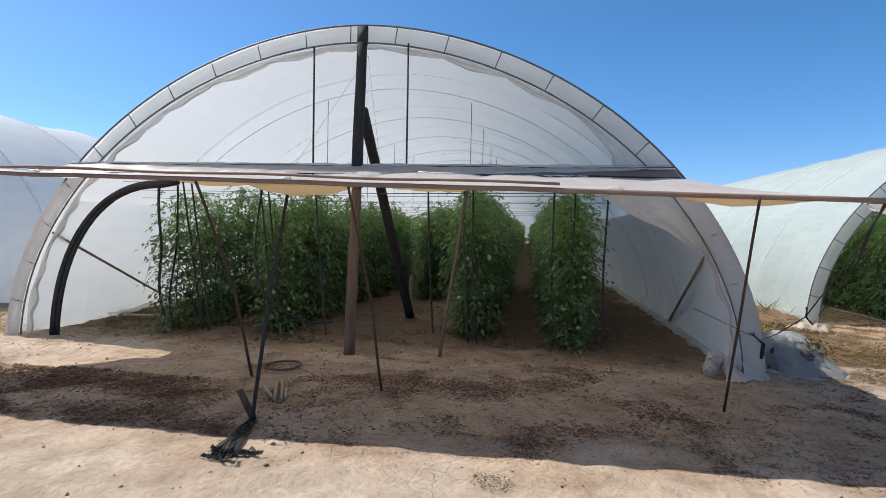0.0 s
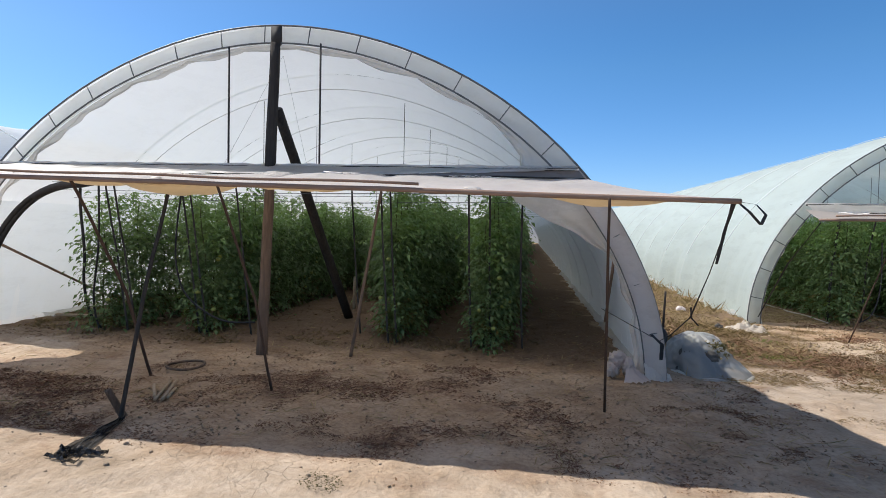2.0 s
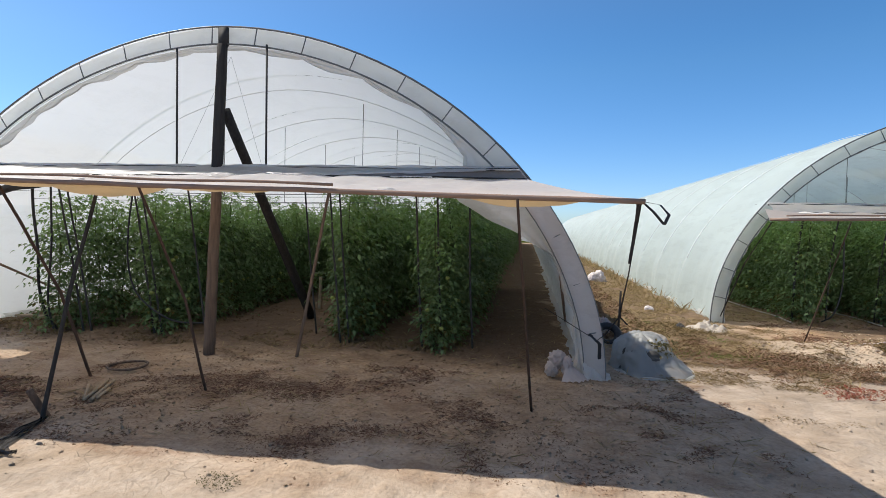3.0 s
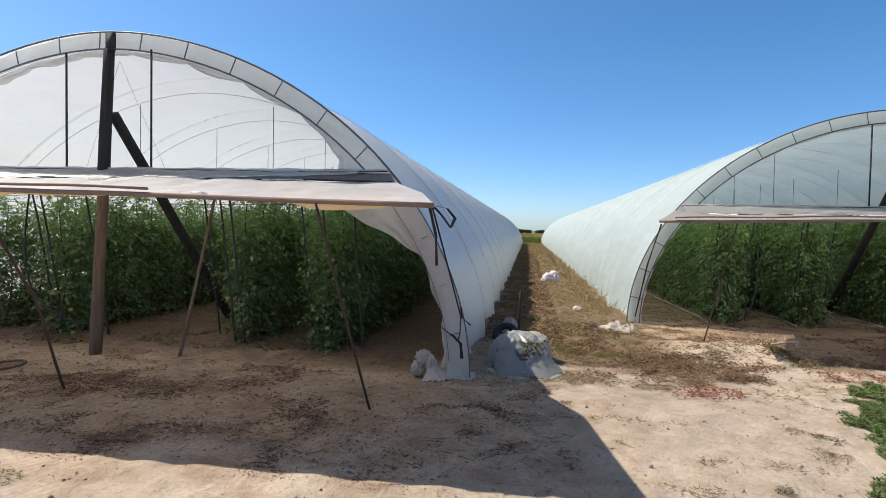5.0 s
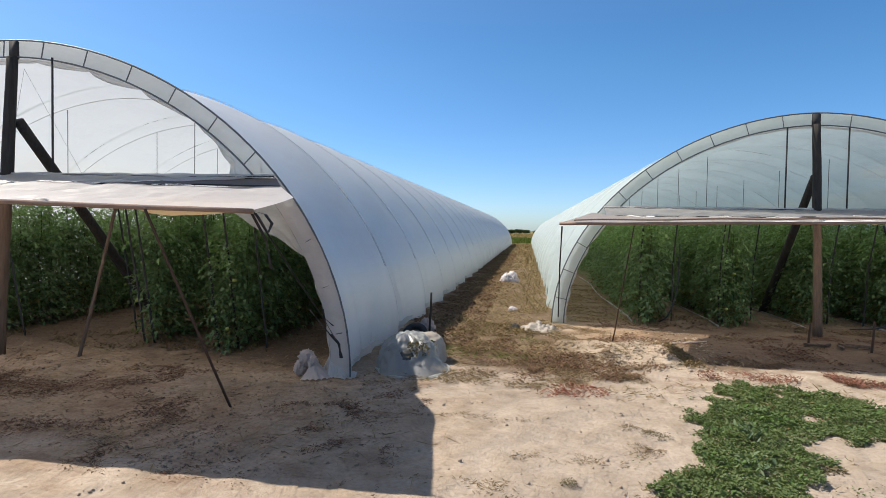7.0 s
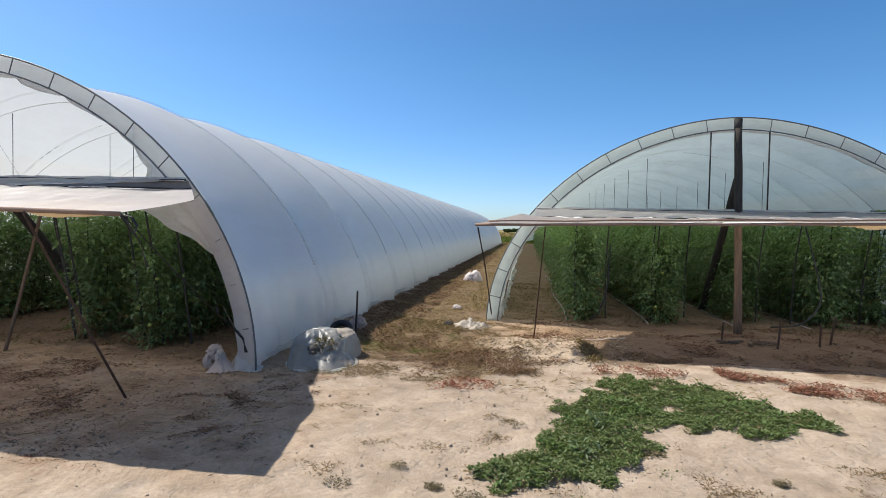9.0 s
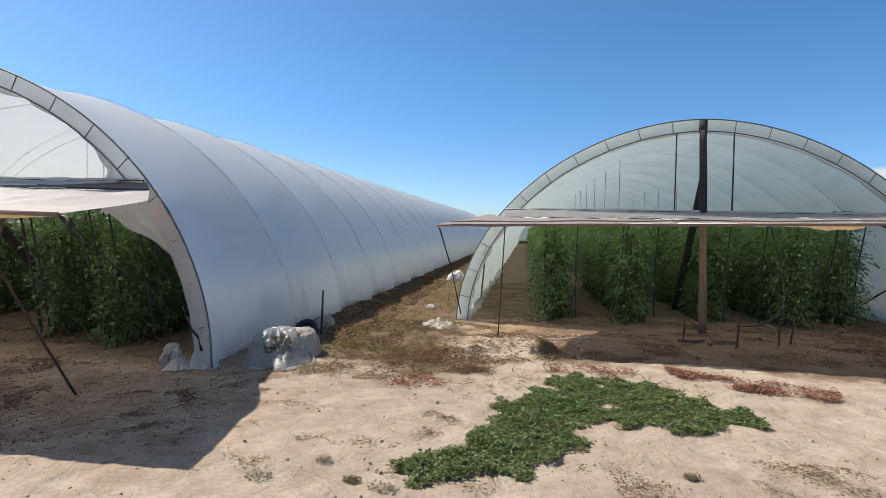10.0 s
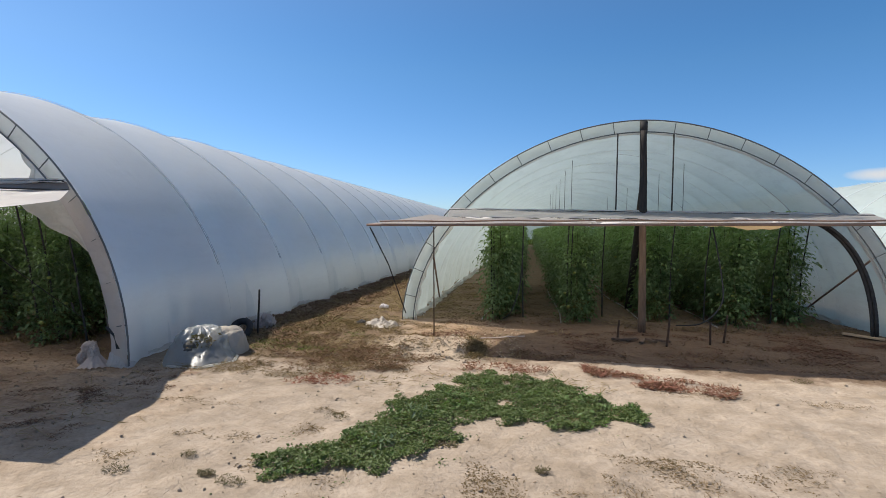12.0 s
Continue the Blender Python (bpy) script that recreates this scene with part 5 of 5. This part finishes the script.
hose([(-6.0, 0.4, 2.1), (-6.1, 0.42, 1.5), (-6.12, 0.45, 1.0), (-5.95, 0.45, 0.6), (-5.5, 0.5, 0.3), (-5.1, 0.7, 0.25)], 0.012, "thin black hose drooping in front of the plants")
hose([(8.55, 5.0, 1.9), (8.6, 4.6, 1.0), (8.55, 4.4, 0.5), (8.2, 4.3, 0.15), (7.8, 4.5, 0.05)], 0.014, "thin hose looping from the plants to the soil")
hose([(4.95, 4.65, 1.5), (4.9, 4.55, 0.7), (4.75, 4.5, 0.2), (4.6, 4.6, 0.03)], 0.012, "thin hose hanging at a row end")

# ---- ground cover ----
def scatter(name, n, place, size, ratio, mat, label, category, seed, flat=1.0, lift=-0.002, fold=0.3, droop=0.0, stack=0.0, mound=0.0):
    """Many small blades lying or standing about; place(rng, n) gives x, y arrays."""
    r = np.random.default_rng(seed)
    x, y = place(r, n)
    n = len(x)
    z = np.array([ground_height(float(a), float(b)) for a, b in zip(x, y)]) + lift + r.uniform(0, 1, n) * stack
    if mound:
        z += np.array([mound * max(0.0, noise.noise(Vector((float(a) * 3.5, float(b) * 3.5, 2))) + 0.6 * noise.noise(Vector((float(a) * 9, float(b) * 9, 5)))) for a, b in zip(x, y)]) * r.uniform(0.4, 1, n)
    az = r.uniform(0, 2 * math.pi, n)
    w = np.stack([np.cos(az), np.sin(az), r.normal(0, 0.25, n) + (1 - flat) * r.uniform(0.2, 1.4, n)], 1)
    nor = np.array([[0, 0, 1.0]]) + r.normal(size=(n, 3)) * 0.45
    L = r.uniform(size[0], size[1], n)
    v, t = leaflets(np.stack([x, y, z], 1), w, nor, L, L * r.uniform(ratio * 0.7, ratio * 1.3, n), fold, droop)
    return solo(name, tri_mesh(name, v, t, mat), mat, label, category, kind="stuff")


def off_sand(x, y):
    return not (x < -5.6 and y > -1.45)


def trodden(x, y):
    """off_sand, with the litter thinned in patches right of x = -1."""
    return off_sand(x, y) and not (x > -1.0 and noise.noise(Vector((x * 3, y * 3, 5))) < 0.08)


def clumped(x0, x1, y0, y1, freq, cut, soft=0.25, seed=0.0, keep=None):
    """A sampler that keeps points where a slow noise is high."""
    def place(r, n):
        x, y = r.uniform(x0, x1, n), r.uniform(y0, y1, n)
        k = np.array([noise.noise(Vector((float(a) * freq + seed, float(b) * freq * 1.3, seed))) + 0.5 * noise.noise(Vector((float(a) * freq * 3, float(b) * freq * 3, seed + 4))) for a, b in zip(x, y)])
        ok = r.uniform(0, 1, n) < np.clip((k - cut) / soft, 0, 1)
        if keep is not None:
            ok &= np.array([keep(float(a), float(b)) for a, b in zip(x, y)])
        return x[ok], y[ok]
    return place


scatter("leaf_litter", 90000, clumped(-9.6, 1.0, -2.65, 0.0, 0.8, 0.05, 0.55, 0.0, off_sand), (0.008, 0.028), 0.40, LITTER, "dead brown leaves matted on the shaded soil", "leaf litter", 21)
scatter("leaf_litter", 14000, clumped(-9.6, 1.0, -2.6, 0.3, 0.8, -0.2, 0.9, 6.0, off_sand), (0.02, 0.055), 0.35, LITTER, "loose curled dead leaves on the shaded soil", "leaf litter", 29)
scatter("leaf_litter", 9000, clumped(-9.2, -0.4, 0.2, 4.0, 1.0, -0.1, 0.5), (0.03, 0.07), 0.4, LITTER, "dead leaves on the soil under the plants", "leaf litter", 22)
scatter("dead_creepers", 240000, clumped(-9.6, 1.2, -2.55, -0.1, 1.15, -0.06, 0.75, 2.0, trodden), (0.012, 0.052), 0.18, TWIG, "dead reddish-brown creeping weeds matted on the shaded soil", "weeds", 33, 0.95, stack=0.012)
scatter("dead_creepers", 70000, clumped(-9.8, -4.8, -2.5, -1.2, 0.9, -0.30, 0.8, 6.0), (0.012, 0.055), 0.18, TWIG, "dead reddish-brown weeds matted thickly on the shaded soil", "weeds", 95, 0.95, stack=0.012)
scatter("dead_creepers", 120000, clumped(3.2, 11.8, 1.7, 4.6, 0.9, 0.05, 0.55, 5.0), (0.012, 0.06), 0.22, TWIG, "dead reddish-brown creeping weeds before the second tunnel", "weeds", 34, 0.95, stack=0.012)
scatter("dead_creepers", 60000, clumped(1.2, 10.5, -3.5, -2.2, 1.3, 0.14, 0.5, 7.0), (0.010, 0.05), 0.16, TUFT, "thin dead creeping weeds on the sunlit sand", "weeds", 35, 0.95, stack=0.008)
scatter("dry_stalks", 12000, clumped(-9.0, 2.2, -2.45, 0.8, 0.8, -0.05, 0.5, 3.0), (0.06, 0.20), 0.05, STRAW, "thin dry stalks strewn on the soil", "dry stalks", 23)
scatter("straw", 70000, clumped(0.35, 2.75, 1.6, 34.0, 0.7, -0.45, 0.5, 5.0), (0.05, 0.18), 0.07, STRAW, "dry straw and stubble lying in the alley", "straw", 24, 0.75)
scatter("straw", 9000, clumped(0.9, 6.0, -0.4, 3.8, 1.0, 0.0, 0.35, 9.0), (0.05, 0.16), 0.08, STRAW, "dry straw strewn before the tunnels", "straw", 25, 0.85)
scatter("straw", 16000, clumped(0.3, 2.8, 33.0, 68.0, 0.5, -0.6, 0.5, 5.0), (0.12, 0.30), 0.12, STRAW, "dry straw at the far end of the alley", "straw", 90, 0.6)
# litter strip laid over the wall's shade in the alley to darken it
scatter("leaf_litter", 70000, clumped(0.1, 1.35, 1.9, 40.0, 1.1, -0.5, 0.6, 3.0), (0.02, 0.08), 0.4, LITTER, "leaf litter added to deepen the shade along the buried film edge", "leaf litter", 91, 0.8, stack=0.03)
scatter("dry_stalks", 2600, clumped(2.05, 2.72, 4.6, 34.0, 1.5, -0.3, 0.5, 5.0), (0.12, 0.40), 0.06, STRAW, "dry standing stalks along the tunnel foot", "dry stalks", 71, -0.3)
scatter("dry_weeds", 90000, clumped(4.6, 9.5, -3.5, -1.5, 1.2, 0.12, 0.5, 8.0), (0.008, 0.032), 0.3, TUFT, "dry grey-brown weeds on the sunlit sand", "weeds", 72, 0.7)
scatter("dry_weeds", 42000, clumped(5.6, 9.0, -2.75, -1.5, 2.2, -0.05, 1.3, 3.0), (0.010, 0.04), 0.20, TUFT, "grey-brown dead weeds spread over the sand", "weeds", 93, 0.8, stack=0.012)
scatter("straw", 6000, clumped(-11.2, -9.5, -0.6, 2.0, 1.2, -0.4, 0.5, 3.0), (0.05, 0.2), 0.10, STRAW, "dry straw heaped beside the tunnel leg", "straw", 94, 0.7, stack=0.10)
scatter("dry_weeds", 80000, clumped(0.7, 3.6, 0.0, 4.3, 1.7, -0.12, 0.5, 2.0), (0.010, 0.042), 0.25, TUFT, "dry brown weeds matted flat on the ground", "weeds", 26, 0.8, stack=0.02)
scatter("green_weeds", 9000, clumped(0.9, 2.4, 0.9, 4.4, 1.3, 0.15, 0.4, 6.0), (0.015, 0.05), 0.25, GRASS, "sparse green weeds at the mouth of the alley", "weeds", 73, 0.5, stack=0.03)
scatter("crumbled_soil", 2500, clumped(2.4, 5.0, 1.2, 4.2, 1.5, -0.2, 0.5, 3.0), (0.012, 0.05), 0.6, CRUMB, "crumbled pale soil and chaff before the second tunnel", "soil crumbs", 74, 0.8, stack=0.015)
scatter("leaf_litter", 60000, clumped(3.2, 11.8, 1.5, 5.0, 0.9, 0.0, 0.5, 7.0), (0.01, 0.05), 0.45, LITTER, "dead leaves strewn before the second tunnel", "leaf litter", 27)
scatter("dry_weeds", 9000, clumped(-9.3, -7.7, 0.7, 4.5, 1.3, -0.2, 0.5, 4.0), (0.03, 0.11), 0.16, TUFT, "dry weeds growing along the inner wall foot", "weeds", 39, 0.3)
scatter("dry_weeds", 9000, clumped(-8.0, -1.2, 0.45, 1.6, 1.1, -0.1, 0.5, 2.0), (0.03, 0.10), 0.18, TUFT, "withered weeds round the plants' feet", "weeds", 40, 0.4)
scatter("dry_weeds", 9000, clumped(4.0, 11.2, 4.4, 5.8, 1.1, -0.1, 0.5, 2.0), (0.03, 0.10), 0.18, TUFT, "withered weeds round the plants' feet", "weeds", 48, 0.4)
scatter("straw", 16000, clumped(2.95, 9.5, 4.7, 14.0, 0.9, -0.2, 0.5, 4.0), (0.04, 0.14), 0.10, STRAW, "dry straw strewn on the soil between the plant rows", "straw", 36)
scatter("leaf_litter", 30000, clumped(2.95, 11.5, 4.6, 12.0, 1.0, -0.15, 0.5, 3.0), (0.015, 0.06), 0.4, LITTER, "dead leaves on the soil between the plant rows", "leaf litter", 37)
scatter("straw", 16000, clumped(2.95, 4.15, 4.5, 12.0, 1.2, -0.5, 0.6, 6.0), (0.04, 0.13), 0.09, STRAW, "dry straw trodden along the wall inside the tunnel", "straw", 102)
scatter("straw", 9000, clumped(-9.0, -0.2, 0.4, 9.0, 0.9, -0.1, 0.5, 4.0), (0.04, 0.14), 0.10, STRAW, "dry straw strewn under the plant rows", "straw", 38)
scatter("leaf_litter", 9000, clumped(-6.0, 10.0, -5.0, -1.5, 1.1, 0.38, 0.3, 1.0), (0.015, 0.045), 0.45, LITTER, "scattered dead leaves and crumbs on the sunlit sand", "leaf litter", 28)


def inside(poly, x, y):
    hit = False
    for (ax, ay), (bx, by) in zip(poly, poly[1:] + poly[:1]):
        if (ay > y) != (by > y) and x < (bx - ax) * (y - ay) / (by - ay) + ax:
            hit = not hit
    return hit


PATCH = [(3.1, -2.31), (3.2, -1.84), (3.41, -1.57), (3.54, -1.2), (3.77, -0.71), (3.58, -0.5), (4.04, -0.09), (4.34, 0.59), (4.84, 0.64), (5.21, 0.59), (5.74, 0.23), (5.76, -0.05), (6.02, -0.3), (6.21, -0.62),
         (5.81, -0.91), (5.34, -1.17), (5.19, -1.06), (5.31, -0.78), (5.09, -0.94), (4.85, -0.89), (4.41, -1.18), (4.4, -1.72), (4.09, -1.73), (4.02, -2.12), (3.89, -2.17), (3.66, -2.1), (3.53, -2.24), (3.27, -2.36)]


def wobble(poly, amp):
    def keep(x, y):
        dx, dy = amp * noise.noise(Vector((x * 4, y * 4, 1))), amp * noise.noise(Vector((x * 4, y * 4, 6)))
        return inside(poly, x + dx, y + dy)
    return keep


def blob_zone(cx, cy, rx, ry, turn=0.0):
    c, s = math.cos(turn), math.sin(turn)

    def keep(x, y):
        u, v = (x - cx) * c + (y - cy) * s, -(x - cx) * s + (y - cy) * c
        return (u / rx) ** 2 + (v / ry) ** 2 < 1 + 0.9 * noise.noise(Vector((x * 3, y * 3, cx)))
    return keep


scatter("purslane_patch", 165000, clumped(2.8, 6.4, -2.65, 0.8, 2.8, -0.85, 0.5, 4.0, wobble(PATCH, 0.30)), (0.013, 0.036), 0.58, WEED, "dense mat of green creeping weeds on the sand", "weeds", 31, 0.75, stack=0.03, mound=0.07)
scatter("purslane_patch", 26000, clumped(2.8, 6.4, -2.65, 0.8, 2.2, 0.10, 0.6, 11.0, wobble(PATCH, 0.10)), (0.020, 0.055), 0.60, WEED_YOUNG, "fresh bright shoots standing in the green weeds", "weeds", 96, 0.45, stack=0.06, mound=0.09)
scatter("purslane_patch", 16000, clumped(2.7, 6.5, -2.7, 0.9, 2.8, -0.25, 0.6, 7.0, wobble(PATCH, 0.55)), (0.02, 0.06), 0.22, TUFT, "dry brown runners through the green weeds", "weeds", 32, 0.8, stack=0.02)
scatter("purslane_patch", 14000, clumped(2.7, 6.6, -2.8, 1.0, 2.8, 0.0, 0.6, 4.0, wobble(PATCH, 0.9)), (0.012, 0.034), 0.55, WEED, "loose green runners at the edge of the weeds", "weeds", 30, 0.7, stack=0.02)
for cx, cy, n, seed in ((3.88, -1.64, 60, 97), (4.04, -0.98, 80, 98)):
    scatter("pale_weeds", n, lambda r, k, cx=cx, cy=cy: (r.normal(cx, 0.07, k), r.normal(cy, 0.09, k)), (0.03, 0.07), 0.38, PALEWEED, "pale grey-green sprigs standing in the green weeds", "weeds", seed, 0.2, stack=0.10)
scatter("dry_weeds", 3600, clumped(4.0, 4.6, -1.8, -1.2, 4.0, -0.1, 0.9, 2.0, blob_zone(4.25, -1.5, 0.2, 0.17)), (0.015, 0.05), 0.35, OLIVE, "withered brown edge of the green weeds", "weeds", 100, 0.7, stack=0.025)
scatter("grey_weeds", 2600, lambda r, n: (r.normal(4.30, 0.07, n), r.normal(2.0, 0.28, n)), (0.02, 0.07), 0.3, TUFT, "clump of grey weeds on the edge of the soil bank", "weeds", 92, 0.2, stack=0.07)


for cx, cy, rx, ry, turn, n, seed in ((6.6, 0.75, 0.95, 0.28, -0.5, 75000, 41), (2.6, 0.02, 0.38, 0.24, 0.2, 22000, 42), (4.7, 0.95, 0.75, 0.2, 0.0, 26000, 43), (1.9, 0.5, 0.45, 0.25, 0.0, 9000, 44),
                                      (5.2, 2.0, 0.7, 0.30, 0.0, 18000, 45), (1.9, 1.7, 0.8, 0.8, 0.3, 18000, 49), (1.6, 3.4, 0.7, 0.8, 0.3, 20000, 50), (3.2, 1.1, 0.7, 0.3, 0.3, 16000, 46), (8.0, 2.4, 1.2, 0.25, 0.0, 12000, 47)):
    scatter("red_weeds", n, clumped(cx - 1.3, cx + 1.3, cy - 1, cy + 1, 2.5, -0.5, 1.3, 1.0, blob_zone(cx, cy, rx, ry, turn)), (0.02, 0.07), 0.22, REDWEED if seed == 42 else RUSTWEED if seed in (41, 43) else TUFT if seed == 50 else BROWNWEED, "reddish dried creeping weeds on the sand", "weeds", seed, 0.6, stack=0.04)
scatter("brown_weeds", 30000, clumped(2.0, 3.9, 0.35, 1.95, 2.0, -0.25, 0.9, 5.0, wobble([(2.2, 0.45), (2.2, 1.5), (2.85, 1.85), (3.8, 1.25), (3.75, 0.85), (2.9, 0.55)], 0.5)), (0.02, 0.06), 0.22, BROWNWEED, "low brown withered weeds before the soil bank", "weeds", 101, 0.6, stack=0.045)
for cx, cy, r0, seed in ((2.07, -2.49, 0.16, 51), (3.02, -2.52, 0.17, 52), (2.75, -2.41, 0.09, 54), (2.46, -2.17, 0.11, 67), (5.17, -1.94, 0.08, 68), (3.26, -1.08, 0.17, 55), (-2.65, -2.95, 0.22, 53), (8.43, 1.25, 0.20, 57),
                         (6.2, -2.3, 0.2, 59), (4.9, -2.9, 0.3, 60), (4.2, 1.5, 0.25, 62), (7.4, -2.9, 0.25, 66)):
    scatter("weed_tuft", 2200, clumped(cx - 1.5 * r0, cx + 1.5 * r0, cy - 1.2 * r0, cy + 1.2 * r0, 3.0, -0.9, 0.6, 2.0, blob_zone(cx, cy, 0.7 * r0, 0.5 * r0)), (0.007, 0.020), 0.5, OLIVE, "small low mound of grey-olive weeds on the sand", "weeds", seed, 0.5, stack=0.035)
for cx, cy, rx, ry, seed in ((1.70, -0.98, 0.42, 0.17, 61), (3.08, -1.45, 0.24, 0.16, 56), (3.15, -0.95, 0.16, 0.08, 69), (8.29, 0.25, 0.45, 0.14, 58), (2.4, -1.75, 0.5, 0.12, 75), (6.9, 0.25, 0.7, 0.10, 76), (1.7, 2.0, 0.5, 0.35, 63), (-7.6, 0.5, 0.6, 0.4, 64), (9.2, 2.2, 0.5, 0.35, 65)):
    scatter("dry_weeds", 3200, clumped(cx - 1.5 * rx, cx + 1.5 * rx, cy - 1.5 * ry, cy + 1.5 * ry, 4.0, -0.4, 1.2, 2.0, blob_zone(cx, cy, rx, ry)), (0.010, 0.040), 0.20, TUFT, "spread of dead brown weeds on the sand", "weeds", seed, 0.75, stack=0.02)


def clods(n, box, cut, size, seed, label):
    """Crumbs and clods of soil."""
    r = np.random.default_rng(seed)
    bm = bmesh.new()
    bmesh.ops.create_icosphere(bm, subdivisions=1, radius=1.0)
    bm.verts.ensure_lookup_table()
    bv = np.array([v.co[:] for v in bm.verts])
    bt = np.array([[v.index for v in f.verts] for f in bm.faces])
    bm.free()
    x, y = r.uniform(box[0], box[1], n), r.uniform(box[2], box[3], n)
    k = np.array([noise.noise(Vector((float(a) * 0.8, float(b) * 0.8, 8))) for a, b in zip(x, y)])
    ok = r.uniform(cut, cut + 0.9, n) < k
    x, y = x[ok], y[ok]
    n = len(x)
    s = 0.004 + size * r.uniform(0, 1, n) ** 5
    z = np.array([ground_height(float(a), float(b)) for a, b in zip(x, y)]) + 0.002
    jit = 1 + r.normal(0, 0.18, (n, len(bv), 1))
    v = bv[None] * jit * (s[:, None] * r.uniform(0.7, 1.3, (n, 3)))[:, None, :] + np.stack([x, y, z], 1)[:, None, :]
    t = bt[None] + (np.arange(n) * len(bv))[:, None, None]
    solo("clods", tri_mesh("clods", v.reshape(-1, 3), t.reshape(-1, 3), SOIL, True), SOIL, label, "clods", kind="stuff")


clods(9000, (-9.5, 10.5, -5.2, 4.2), -0.4, 0.016, 70, "small clods and crumbs of dry soil")
clods(9000, (-9.0, 1.0, -2.5, 1.4), -0.5, 0.013, 76, "brown clods of trodden soil in the shade")
clods(700, (2.6, 4.35, 1.2, 3.1), -0.9, 0.026, 75, "pale lumps of broken soil before the second tunnel")

# ---- far end of the alley ----
scatter("field_grass", 15000, lambda r, n: (r.uniform(-12, 16, n), r.uniform(66, 100, n)), (0.35, 0.8), 0.2, GRASS, "strip of green grass beyond the tunnels", "grass", 81, 0.0)
scatter("ripe_crop", 15000, lambda r, n: (r.uniform(-40, 45, n), r.uniform(102, 170, n)), (0.8, 1.5), 0.2, CROP, "dry yellow field beyond the grass", "crop", 82, 0.0)


def far_tree(x, y, h, w, seed):
    ob = thing("tree", "dark distant tree on the horizon", "tree", (x, y, 0), "distant trees")
    part("trunk", Geo().tube([(x, y, 0), (x + 0.2, y, h * 0.4), (x, y, h * 0.7)], [0.25, 0.18, 0.08], 7), TIMBER, ob)
    r = np.random.default_rng(seed)
    n = 1500
    d = unit(r, n) * (r.uniform(0, 1, n) ** 0.4)[:, None]
    k = np.array([1 + 0.45 * noise.noise(Vector(map(float, q)) * 2 + Vector((seed, 0, 0))) for q in d])
    p = np.stack([x + d[:, 0] * w * k, y + d[:, 1] * w * k, h * 0.62 + d[:, 2] * h * 0.38 * k], 1)
    L = r.uniform(0.4, 0.9, n)
    v, t = leaflets(p, unit(r, n), unit(r, n), L, L * 0.6)
    part("crown", tri_mesh("crown", v, t, TREE), TREE, ob)


for x, y, h, w, seed in ((-8.5, 330, 2.3, 3.0, 1), (-3.5, 340, 2.6, 3.2, 2), (1.0, 350, 2.2, 2.4, 3), (9.5, 360, 2.2, 3.6, 4)):
    far_tree(x, y, h, w, seed)
